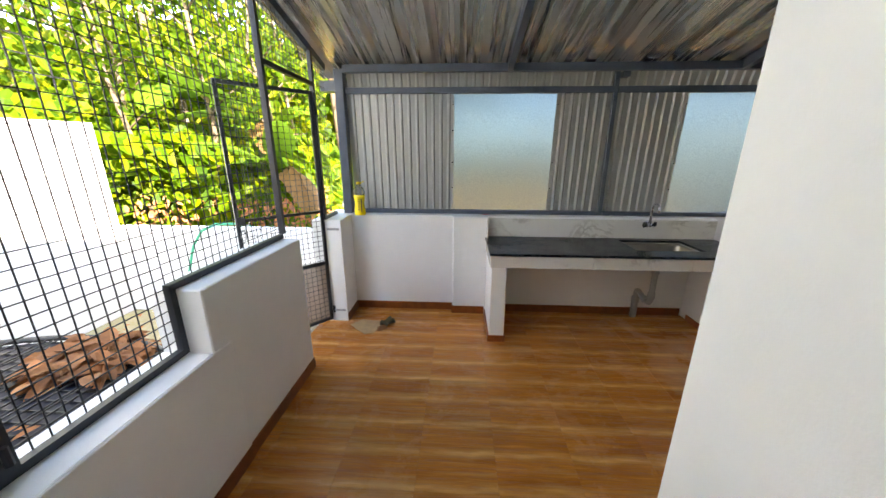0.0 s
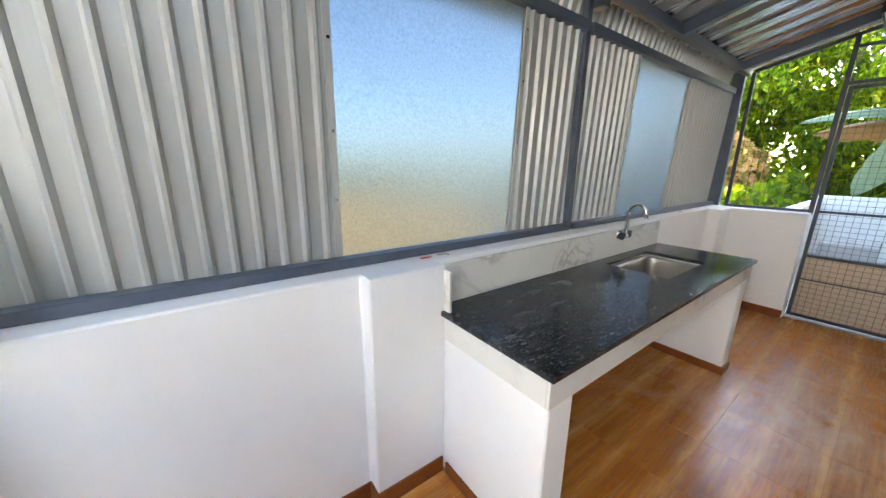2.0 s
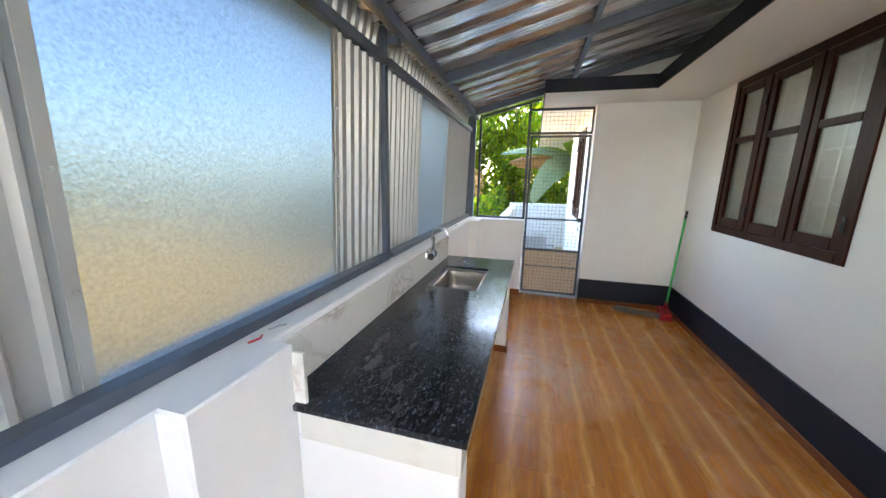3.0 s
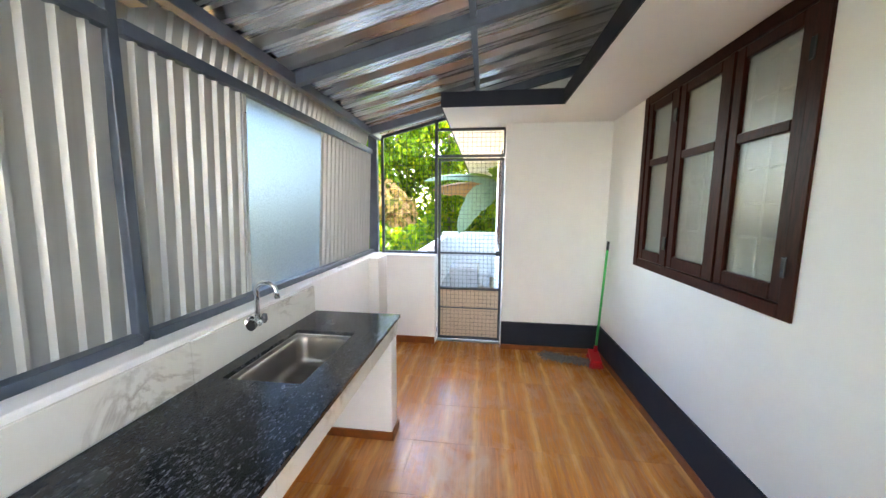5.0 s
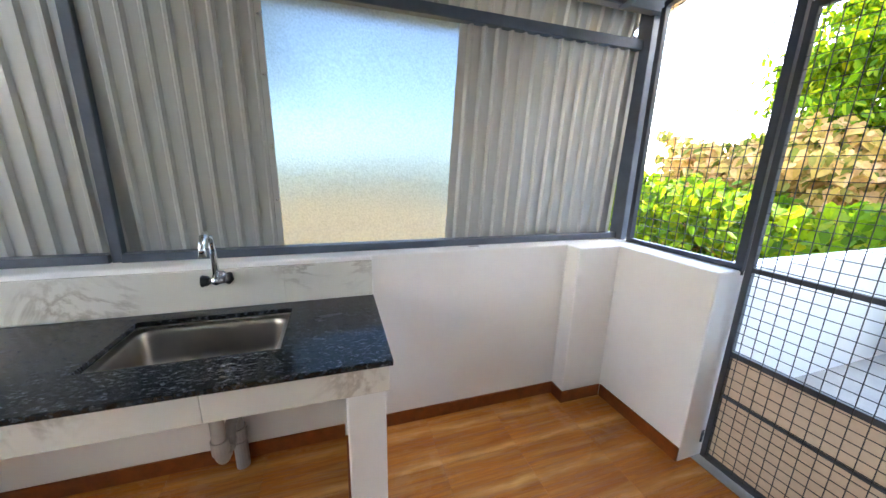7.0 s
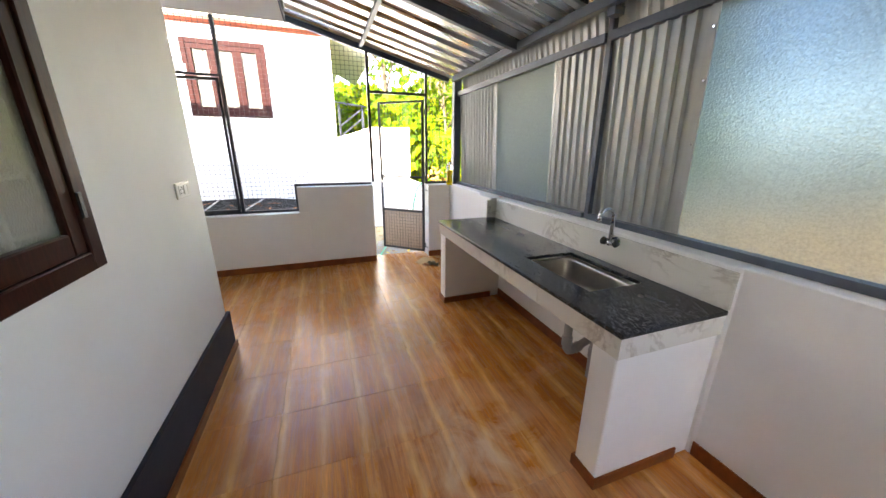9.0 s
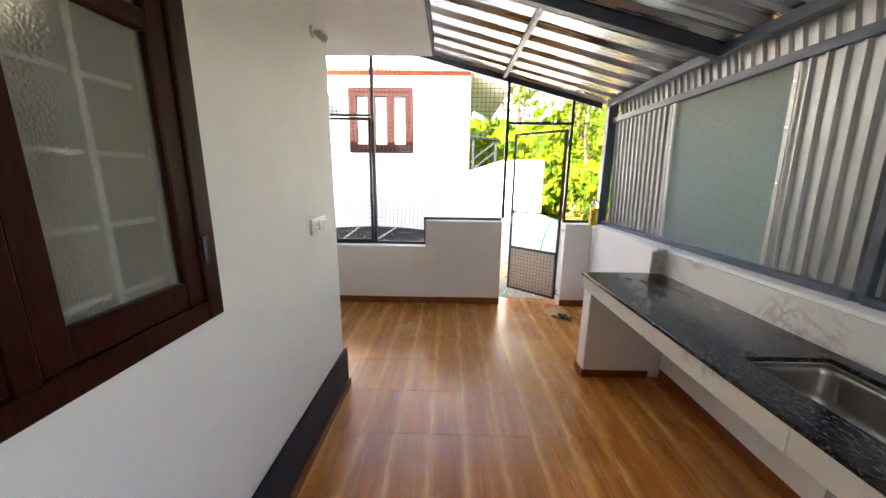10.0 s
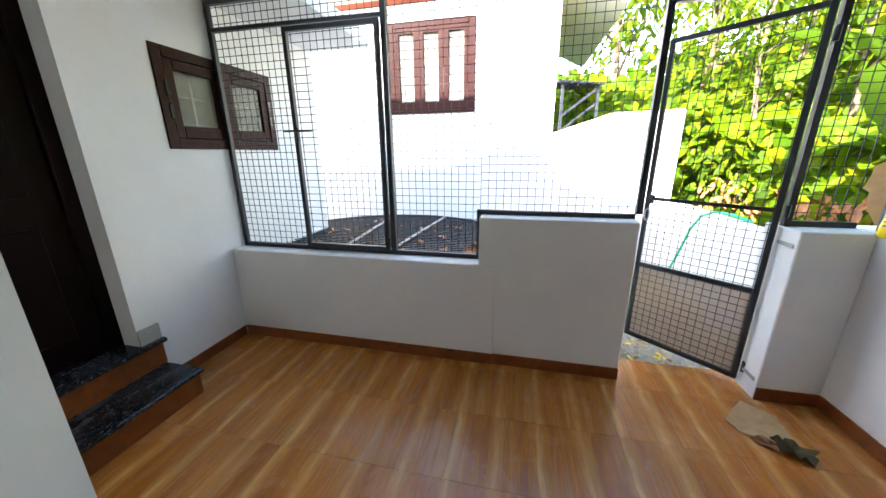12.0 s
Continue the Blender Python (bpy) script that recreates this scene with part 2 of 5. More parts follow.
PANE = frosted("obscured_sheet", 0.4, 120.0, (0.098, 0.134, 0.172), 0.34, 0.68, 0.34, (0.155, 0.188, 0.220), 0.12)
WINDOW_GLASS = frosted("pebbled_window_glass", 0.2, 170.0, (0.84, 0.84, 0.78), 0.10, 0.74, 0.06)


def clear(name, tint, rough=0.03):
    m = Mat(name, rough)
    m.color(tint)
    m.b.inputs["Transmission Weight"].default_value = 1.0
    m.b.inputs["IOR"].default_value = 1.3
    return m.m


BOTTLE = clear("clear_plastic", (0.95, 0.95, 0.92), 0.08)
OIL = plain("yellow_soap", (0.82, 0.62, 0.01), 0.25, 0, 0.08)


def see_through_net(name, col, share):
    """A fine woven net, too fine to draw thread by thread."""
    m = Mat(name, 0.8)
    n1 = m.noise(m.coord(), 40.0, 3)
    m.color(m.ramp(n1, (0.3, tuple(c * 0.8 for c in col)), (0.7, col)))
    tp = m.n("ShaderNodeBsdfTransparent")
    tr = m.n("ShaderNodeBsdfTranslucent")
    tr.inputs["Color"].default_value = (*col, 1)
    weave = m.n("ShaderNodeMixShader", Fac=0.5)
    m.l(m.b.outputs[0], weave.inputs[1])
    m.l(tr.outputs[0], weave.inputs[2])
    ms = m.n("ShaderNodeMixShader", Fac=share)
    m.l(tp.outputs[0], ms.inputs[1])
    m.l(weave.outputs[0], ms.inputs[2])
    m.l(ms.outputs[0], m.t.nodes["Material Output"].inputs["Surface"])
    return m.m


NET_TAN = see_through_net("tan_insect_net", (0.62, 0.47, 0.33), 0.9)
NET_GREY = see_through_net("grey_insect_net", (0.42, 0.32, 0.25), 0.7)


def leafy(name, stops, through=0.45):
    m = Mat(name, 0.5, 0, 0.14)
    g = m.n("ShaderNodeNewGeometry")
    c = m.ramp(g.outputs["Random Per Island"], *stops)
    f = m.noise(m.coord(), 18.0, 3)
    c = m.mix(m.value(f, (0.35, 0.0), (0.75, 0.35)), c, tuple(x * 0.6 for x in stops[0][1]))
    m.color(c)
    tr = m.n("ShaderNodeBsdfTranslucent")
    m.l(c, tr.inputs["Color"])
    ms = m.n("ShaderNodeMixShader", Fac=through)
    m.l(m.b.outputs[0], ms.inputs[1])
    m.l(tr.outputs[0], ms.inputs[2])
    m.l(ms.outputs[0], m.t.nodes["Material Output"].inputs["Surface"])
    return m.m


VINE = leafy("vine_leaf", ((0.0, (0.035, 0.085, 0.003)), (0.3, (0.09, 0.18, 0.004)), (0.75, (0.17, 0.265, 0.005)), (1.0, (0.30, 0.30, 0.008))), 0.58)
TREELEAF = leafy("tree_leaf", ((0.0, (0.03, 0.072, 0.004)), (0.5, (0.085, 0.16, 0.005)), (1.0, (0.22, 0.24, 0.010))), 0.52)
BUSHLEAF = leafy("rusty_bush_leaf", ((0.0, (0.10, 0.14, 0.015)), (0.4, (0.50, 0.31, 0.07)), (1.0, (0.70, 0.38, 0.17))))
BANANA = leafy("banana_leaf", ((0.0, (0.06, 0.14, 0.010)), (1.0, (0.15, 0.26, 0.02))))
BANANA_PALE = leafy("pale_banana_leaf", ((0.0, (0.10, 0.17, 0.10)), (1.0, (0.18, 0.25, 0.16))), 0.3)
BANANA_DRY = leafy("dry_banana_leaf", ((0.0, (0.14, 0.075, 0.025)), (1.0, (0.24, 0.14, 0.05))), 0.3)


def ground_material():
    m = Mat("ground_soil_gravel", 0.95)
    v = m.coord()
    a = m.noise(v, 0.25, 5)
    b = m.noise(v, 22.0, 4, 0.7)
    c = m.ramp(a, (0.35, (0.34, 0.25, 0.13)), (0.65, (0.30, 0.29, 0.12)))
    c = m.mix(m.value(b, (0.35, 0.0), (0.7, 0.5)), c, (0.38, 0.34, 0.28))
    m.color(c)
    m.bump(b, 0.6, 0.02)
    return m.m


GROUND = ground_material()


# ---- mesh tools ----
class Shape:
    """Gathers vertices and faces of one mesh."""

    def __init__(self):
        self.v, self.f = [], []

    def box(self, x0, x1, y0, y1, z0, z1):
        n = len(self.v)
        self.v += [(x, y, z) for z in (z0, z1) for y in (y0, y1) for x in (x0, x1)]
        self.f += [tuple(n + i for i in q) for q in ((0, 2, 3, 1), (4, 5, 7, 6), (0, 1, 5, 4), (2, 6, 7, 3), (0, 4, 6, 2), (1, 3, 7, 5))]
        return self

    def beam(self, a, b, w, h, up=(0, 0, 1)):
        """A bar of section w by h from a to b."""
        a, b = Vector(a), Vector(b)
        d = (b - a).normalized()
        s = d.cross(Vector(up))
        if s.length < 1e-4:
            s = d.cross(Vector((0, 1, 0)))
        s.normalize()
        u = s.cross(d)
        n = len(self.v)
        for p in (a, b):
            for i, j in ((-1, -1), (1, -1), (1, 1), (-1, 1)):
                self.v.append(tuple(p + s * (i * w / 2) + u * (j * h / 2)))
        self.f += [tuple(n + i for i in q) for q in ((3, 2, 1, 0), (4, 5, 6, 7), (0, 1, 5, 4), (1, 2, 6, 5), (2, 3, 7, 6), (3, 0, 4, 7))]
        return self

    def tube(self, pts, radii, sides=10, cap=True):
        pts = [Vector(p) for p in pts]
        if not isinstance(radii, (list, tuple)):
            radii = [radii] * len(pts)
        n0 = len(self.v)
        side = None
        for i, p in enumerate(pts):
            d = (pts[min(i + 1, len(pts) - 1)] - pts[max(i - 1, 0)]).normalized()
            if side is None:
                side = d.cross(Vector((0.13, 0.31, 1)) if abs(d.z) < 0.9 else Vector((1, 0.2, 0))).normalized()
            else:
                side = (side - d * side.dot(d)).normalized()
            up = d.cross(side)
            for k in range(sides):
                a = 2 * math.pi * k / sides
                self.v.append(tuple(p + (side * math.cos(a) + up * math.sin(a)) * radii[i]))
        for i in range(len(pts) - 1):
            for k in range(sides):
                a, b = n0 + i * sides + k, n0 + i * sides + (k + 1) % sides
                self.f.append((a, b, b + sides, a + sides))
        if cap:
            self.f.append(tuple(n0 + k for k in reversed(range(sides))))
            e = n0 + (len(pts) - 1) * sides
            self.f.append(tuple(e + k for k in range(sides)))
        return self

    def prism(self, poly, z0, z1):
        """An upright prism over a polygon given anticlockwise."""
        n, k = len(self.v), len(poly)
        self.v += [(x, y, z) for z in (z0, z1) for x, y in poly]
        self.f.append(tuple(n + i for i in reversed(range(k))))
        self.f.append(tuple(n + k + i for i in range(k)))
        self.f += [(n + i, n + (i + 1) % k, n + k + (i + 1) % k, n + k + i) for i in range(k)]
        return self

    def plate(self, us, vs, holes, w0, w1, upright=True):
        """A slab cut into cells by us and vs, with the cells named in holes left open. Upright: it stands along x and is w0 to w1 deep in y."""
        idx = {}

        def at(i, j, k):
            if (i, j, k) not in idx:
                u, v, w = us[i], vs[j], (w0, w1)[k]
                idx[i, j, k] = len(self.v)
                self.v.append((u, w, v) if upright else (u, v, w))
            return idx[i, j, k]

        cells = {(i, j) for i in range(len(us) - 1) for j in range(len(vs) - 1)} - set(holes)
        for i, j in cells:
            self.f.append((at(i, j, 0), at(i + 1, j, 0), at(i + 1, j + 1, 0), at(i, j + 1, 0)))
            self.f.append((at(i, j + 1, 1), at(i + 1, j + 1, 1), at(i + 1, j, 1), at(i, j, 1)))
            for di, dj, p, q in ((-1, 0, (0, 0), (0, 1)), (1, 0, (1, 1), (1, 0)), (0, -1, (1, 0), (0, 0)), (0, 1, (0, 1), (1, 1))):
                if (i + di, j + dj) not in cells:
                    self.f.append((at(i + p[0], j + p[1], 0), at(i + q[0], j + q[1], 0), at(i + q[0], j + q[1], 1), at(i + p[0], j + p[1], 1)))
        return self

    def mesh(self, name, mat, bevel=0.0, smooth=False, segments=1):
        me = bpy.data.meshes.new(name)
        me.from_pydata(self.v, [], self.f)
        if len(self.f) < 400:
            bm = bmesh.new()
            bm.from_mesh(me)
            bmesh.ops.recalc_face_normals(bm, faces=bm.faces[:])
            bm.to_mesh(me)
            bm.free()
        if bevel:
            bm = bmesh.new()
            bm.from_mesh(me)
            bmesh.ops.bevel(bm, geom=bm.edges[:], offset=bevel, segments=segments, affect="EDGES", profile=0.5)
            bm.to_mesh(me)
            bm.free()
        if smooth:
            me.polygons.foreach_set("use_smooth", [True] * len(me.polygons))
        me.materials.append(mat)
        me.update()
        return me


def thing(name, loc, label, category, group="", kind=""):
    ob = new(name)
    ob.location = loc
    return tagged(ob, label, category, group, kind)


def under(ob, parent):
    """Hang ob, drawn in world coordinates, under a thing or a part of it."""
    ob.parent = parent
    if parent.parent is None:
        ob.matrix_parent_inverse = Matrix.Translation(parent.location).inverted()
    return ob


def part(name, shape, mat, parent, label="", bevel=0.0, smooth=False, segments=1, kind=""):
    """One mesh, drawn in world coordinates, under a thing or a part."""
    ob = under(new(name, shape.mesh(name, mat, bevel, smooth, segments)), parent)
    if label:
        ob["label"] = label
    if kind:
        ob["kind"] = kind
    return ob


def solid(name, shape, mat, label, category, kind="structure", bevel=0.0, smooth=False, group=""):
    return tagged(new(name, shape.mesh(name, mat, bevel, smooth)), label, category, group, kind)


def wires(y0, y1, z0, z1, x, step=0.05, r=0.0018, top=None):
    """A welded square mesh in the plane x, cut at the top by a sloping line if given."""
    s = Shape()
    n = int((y1 - y0) / step)
    for i in range(1, n + 1):
        y = y0 + i * step
        zt = min(z1, top(y)) if top else z1
        if zt > z0:
            s.beam((x, y, z0), (x, y, zt), 2 * r, 2 * r)
    m = int((z1 - z0) / step)
    for i in range(1, m + 1):
        z = z0 + i * step
        ye = y1
        if top:
            while ye > y0 and top(ye) < z:
                ye -= 0.02
        if ye > y0 + 0.03:
            s.beam((x + 2 * r, y0, z), (x + 2 * r, ye, z), 2 * r, 2 * r)
    return s


def corrugated(x0, x1, pitch, depth, lo, hi, thick=0.0015, flat=0.32, ribs=None):
    """Ribbed sheet between the lines lo and hi, each a function of x that gives (y, z); ribs rise along n."""
    s = Shape()
    prof = []
    x = x0
    while x < x1 - 1e-6:
        for f, d in ((0, 0), (flat, 0), (flat + 0.14, 1), (0.86, 1)):
            xx = x + f * pitch
            if xx <= x1:
                prof.append((xx, d * depth))
        x += pitch
    prof.append((x1, 0))
    k = len(prof)
    for off in (0.0, thick):
        for line in (lo, hi):
            for px, d in prof:
                yy, zz, ny, nz = line(px)
                s.v.append((px, yy + ny * (d + off), zz + nz * (d + off)))
    for i in range(k - 1):
        a = i
        s.f.append((a, a + 1, k + a + 1, k + a))
        s.f.append((2 * k + a, 3 * k + a, 3 * k + a + 1, 2 * k + a + 1))
        s.f.append((a, 2 * k + a, 2 * k + a + 1, a + 1))
        s.f.append((k + a, k + a + 1, 3 * k + a + 1, 3 * k + a))
    return s


def arc(c, r, a0, a1, n, plane="xz"):
    out = []
    for i in range(n + 1):
        a = radians(a0 + (a1 - a0) * i / n)
        p, q = r * math.cos(a), r * math.sin(a)
        out.append({"xz": (c[0] + p, c[1], c[2] + q), "yz": (c[0], c[1] + p, c[2] + q), "xy": (c[0] + p, c[1] + q, c[2])}[plane])
    return out


def roof_z(y):
    return 2.43 + 0.2555 * (3.645 - y)


# ---- setting ----
solid("ground", Shape().prism([(-150, -150), (150, -150), (150, 150), (-150, 150)], -0.6, -0.12), GROUND,
      "sandy soil and gravel ground with dry leaves", "ground")

floor = solid("floor", Shape().box(-0.38, 5.16, -0.46, 3.94, -0.3, -0.002), GROUT,
              "floor of wood-print ceramic tiles with pale streaks", "floor")

# parapets
solid("wall_north", Shape().prism([(-0.38, 3.65), (0.92, 3.65), (0.92, 3.575), (1.262, 3.575), (1.262, 3.65), (3.47, 3.65), (3.47, 3.66), (4.65, 3.66), (4.65, 3.55), (4.95, 3.55), (4.95, 3.62), (5.16, 3.62), (5.16, 3.94), (-0.38, 3.94)], -0.003, 1.035),
      WHITE, "low white plastered parapet wall with shallow piers", "wall", bevel=0.006)
ww = Shape().box(-0.40, -0.15, -0.28, 1.65, -0.3, 0.735).box(-0.40, -0.15, 1.65, 2.58, -0.3, 1.05).box(-0.15, -0.142, -0.28, 1.765, -0.003, 0.735)
solid("wall_west", ww, WHITE, "stepped low white plastered wall under wire mesh", "wall", bevel=0.006)
solid("wall_west_pier", Shape().box(-0.40, -0.125, 3.33, 3.65, -0.3, 1.035), WHITE, "white plastered pier beside the open mesh gate", "wall", bevel=0.006)
solid("wall_east", Shape().box(4.95, 5.17, 2.99, 3.62, -0.3, 1.035), WHITE, "low white plastered parapet beside the mesh gate", "wall", bevel=0.006)

# house walls
WX0, WX1, WZ0, WZ1 = 2.79, 4.26, 1.105, 2.448
solid("wall_house_north", Shape().plate([1.62, WX0, WX1, 4.95], [-0.3, WZ0, WZ1, 3.4], [(1, 1)], 0.97, 1.175), WHITE,
      "white painted house wall with a timber window", "wall")
solid("wall_house_corner", Shape().box(1.62, 1.82, -0.28, 0.97, -0.3, 3.4), WHITE, "white painted return wall of the house", "wall")
SX0, SX1, SZ0, SZ1 = -0.82, 0.17, 1.485, 2.09
DX0, DX1, DZ0, DZ1 = 0.62, 1.5, 0.34, 2.40
sw = Shape().plate([-1.5, SX0, SX1, DX0, DX1, 1.82], [-0.3, 0.16, SZ0, SZ1, DZ1, 4.1], [(1, 2), (3, 1), (3, 2), (3, 3)], -0.48, -0.28)
solid("wall_house_south", sw, WHITE, "white painted house wall with a small window and a doorway", "wall")
solid("wall_house_east", Shape().box(4.95, 5.15, 0.97, 2.235, -0.3, 4.5), WHITE, "white painted house wall beside the mesh gate", "wall")
EX0, EX1 = 5.62, 6.45
# top is out of view, built up to keep the sun out of the shed
solid("wall_house_wing", Shape().plate([5.15, EX0, EX1, 7.5], [-0.3, 1.0, 2.3, 5.2], [(1, 1)], 2.035, 2.235), WHITE, "white outer wall of the house wing", "wall")
solid("wall_house_far", Shape().box(-1.5, -1.3, -5, -0.48, -0.3, 4.1).box(1.72, 1.82, -5, -0.48, 3.61, 4.1).box(-1.5, 7.4, -5.2, -5, -0.3, 3.4).box(7.3, 7.5, -5, 2.035, -0.3, 4.5).box(7.5, 11.5, 1.0, 1.2, -0.3, 2.45).box(4.95, 7.3, -5, -4.8, 3.4, 4.5).box(4.95, 5.15, -4.8, 0.97, 3.61, 4.5), WHITE,
      "white outer walls of the house", "wall")
# unseen; heights chosen for the shade they cast
solid("house_roof", Shape().box(-1.6, 1.82, -5.3, -0.2, 4.1, 4.3).box(1.6, 4.85, -5.3, 0.97, 3.4, 3.6).box(1.5, 4.85, 0.97, 1.25, 3.4, 3.6).box(4.85, 7.6, -5.3, 2.3, 4.5, 4.7), CONCRETE, "flat concrete house roof", "roof")
solid("room_lining", Shape().box(1.78, 4.93, -2.0, -1.9, 0, 2.9).box(-1.28, 1.54, -2.0, -1.9, 0, 2.9), ROOM, "pale wall of the room behind the windows", "wall")

# sunshade slab round the house with a grey edge
sl = Shape().box(1.09, 4.33, 1.175, 1.795, 2.45, 2.57).box(4.33, 4.95, 1.175, 2.84, 2.45, 2.57).box(4.95, 11.5, 2.235, 2.84, 2.45, 2.57).box(7.5, 11.5, 1.0, 2.235, 2.45, 2.57)
sl.box(1.09, 1.62, 0.38, 1.175, 2.45, 2.57).box(-1.5, 1.62, -0.28, 0.38, 2.45, 2.57)
solid("sunshade_slab", sl, WHITE, "white concrete sunshade slab under the metal roof", "slab")
solid("slab_edge", Shape().box(1.09, 4.318, 1.795, 1.807, 2.447, 2.575).box(4.318, 4.33, 1.795, 2.84, 2.447, 2.575).box(4.318, 11.5, 2.84, 2.852, 2.447, 2.575), PLINTH,
      "dark grey painted edge of the sunshade slab", "trim")

# plinth bands and skirtings
solid("plinth_band", Shape().box(1.585, 4.928, 1.175, 1.197, 0.0, 0.312).box(4.926, 4.95, 1.197, 2.235, 0.0, 0.312).box(1.60, 1.62, 0.03, 1.175, 0.0, 0.312), PLINTH,
      "dark grey painted plinth band along the house wall", "baseboard", bevel=0.002)
sk = [(-0.12, 0.92, 3.64, 3.65), (0.91, 0.92, 3.575, 3.64), (0.91, 1.25, 3.565, 3.575), (3.472, 4.64, 3.65, 3.66), (4.64, 4.65, 3.54, 3.66), (4.65, 4.94, 3.54, 3.55), (-0.15, -0.14, 1.765, 2.58), (-0.142, -0.132, -0.27, 1.765),
      (-0.125, -0.115, 3.33, 3.64), (4.94, 4.95, 2.99, 3.54), (-0.13, 0.51, -0.28, -0.27), (1.40, 3.30, 3.64, 3.65)]
s = Shape()
for x0, x1, y0, y1 in sk:
    s.box(x0, x1, y0, y1, 0.0, 0.082)
solid("baseboard", s, SKIRT, "brown wood-print tile skirting", "baseboard", bevel=0.0015)
solid("baseboard_plinth", Shape().box(1.572, 4.92, 1.197, 1.209, 0.0, 0.055).box(4.914, 4.926, 1.209, 2.235, 0.0, 0.055), SKIRT, "low wood-print tile strip under the plinth", "baseboard", bevel=0.0015)
solid("threshold", Shape().box(5.05, 5.2, 2.235, 2.99, -0.3, 0.002), CONCRETE, "pale cement door threshold", "threshold")

# steps to the house door
solid("step_riser", Shape().box(0.53, 1.62, -0.28, 0.0, 0.0, 0.145), SKIRT, "wood-print tile front of the house step", "step")
solid("step_tread", Shape().box(0.515, 1.62, -0.28, 0.025, 0.145, 0.17), GRANITE, "black granite tread of the house step", "step", bevel=0.004)
solid("step_riser_upper", Shape().box(0.51, 1.62, -0.28, -0.262, 0.17, 0.315), SKIRT, "wood-print tile front of the upper step", "step")
solid("step_tread_upper", Shape().box(0.495, 0.62, -0.279, -0.24, 0.315, 0.34).box(0.62, 1.5, -0.48, -0.24, 0.315, 0.34).box(1.5, 1.62, -0.279, -0.24, 0.315, 0.34), GRANITE,
      "black granite sill at the house door", "step")
solid("jamb_skirting", Shape().box(0.50, 0.62, -0.28, -0.27, 0.34, 0.44), CONCRETE, "grey tile skirting beside the doorway", "baseboard")

# house door
d = thing("door_1", (1.06, -0.44, 0.34), "closed dark-stained timber house door, darkened as in shadow", "door", kind="structure")
part("frame", Shape().box(0.62, 0.69, -0.47, -0.40, 0.34, 2.40).box(1.43, 1.5, -0.47, -0.40, 0.34, 2.40).box(0.69, 1.43, -0.47, -0.40, 2.33, 2.40), DOOR_SHADED, d, bevel=0.004)
leaf = part("door_leaf", Shape().box(0.693, 1.427, -0.46, -0.425, 0.345, 2.327), DOOR_SHADED, d, bevel=0.003)
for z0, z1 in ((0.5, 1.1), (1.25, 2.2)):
    part("panel", Shape().box(0.80, 1.32, -0.427, -0.415, z0, z1), DOOR_SHADED, leaf, bevel=0.004)


# ---- shed roof and sheet wall ----
NY, NZ = 0.2555 / math.hypot(0.2555, 1), 1 / math.hypot(0.2555, 1)
rs = corrugated(-0.42, 5.28, 0.25, 0.036, lambda x: (3.95, roof_z(3.95), NY, NZ), lambda x: (0.3, roof_z(0.3), NY, NZ), 0.002, 0.52)
solid("ceiling", rs, ROOFING, "sloping ribbed galvanised metal roof, seen from below", "roof")


def on_roof(x0, y0, x1, y1, w, h, drop=0.0):
    return Shape().beam((x0, y0, roof_z(y0) - h / 2 - drop), (x1, y1, roof_z(y1) - h / 2 - drop), w, h)


for x in (1.41, 3.42, 4.86):
    solid("rafter", on_roof(x, 3.70, x, 0.9, 0.05, 0.075, 0.003), STEEL, "blue-grey painted steel rafter under the roof sheet", "rafter", group="roof rafters")
solid("purlin", on_roof(-0.30, 2.54, 5.1, 2.54, 0.04, 0.04, 0.0), STEEL, "thin grey steel purlin across the roof", "purlin")
solid("roof_edge_beam", on_roof(-0.30, 3.68, -0.30, 0.42, 0.04, 0.06, 0.002), STEEL, "dark steel edge beam of the roof", "beam")
solid("eave_beam", Shape().box(-0.12, 5.18, 3.665, 3.72, 2.345, 2.412), STEEL, "blue-grey steel beam under the eave", "beam", bevel=0.003)

gut = Shape().box(-0.45, 5.42, 3.955, 4.06, 2.235, 2.243).box(-0.45, 5.42, 3.947, 3.955, 2.235, 2.335).box(-0.45, 5.42, 4.06, 4.068, 2.235, 2.335)
solid("gutter", gut, DARKSTEEL, "dark sheet-metal gutter along the eave", "gutter")

for x, w, d0 in ((-0.172, 0.085, 3.70), (2.398, 0.042, 3.762), (5.13, 0.06, 3.70)):
    solid("post", Shape().box(x - w / 2, x + w / 2, d0, 3.802, 1.036, 2.386), STEEL, "blue-grey painted square steel post on the parapet", "post", bevel=0.003, group="shed posts")
solid("rail", Shape().box(-0.129, 2.376, 3.745, 3.80, 2.178, 2.232).box(2.42, 5.099, 3.745, 3.80, 2.178, 2.232), STEEL, "blue-grey steel rail above the frosted panels", "rail", bevel=0.002)
solid("sill_rail", Shape().box(-0.129, 2.376, 3.745, 3.80, 1.037, 1.075).box(2.42, 5.099, 3.745, 3.80, 1.037, 1.075), STEEL, "blue-grey steel sill rail on the parapet", "rail", bevel=0.002)
solid("bracket", Shape().box(2.42, 2.48, 3.70, 3.775, 2.300, 2.344), STEEL, "small steel bracket at the post head", "bracket")


def cladding(x0, x1, z0, z1, y=3.828, tilt=0.0):
    sh = corrugated(x0, x1, 0.0775, 0.018, lambda x: (y, z0, -1, 0), lambda x: (y - 0.045, z1, -1, 0), 0.0015, 0.56)
    if tilt:
        sh.v = [(vx + tilt * (z1 - vz) * max(0.0, (x1 - vx) / (x1 - x0)), vy, vz) for vx, vy, vz in sh.v]
    return sh


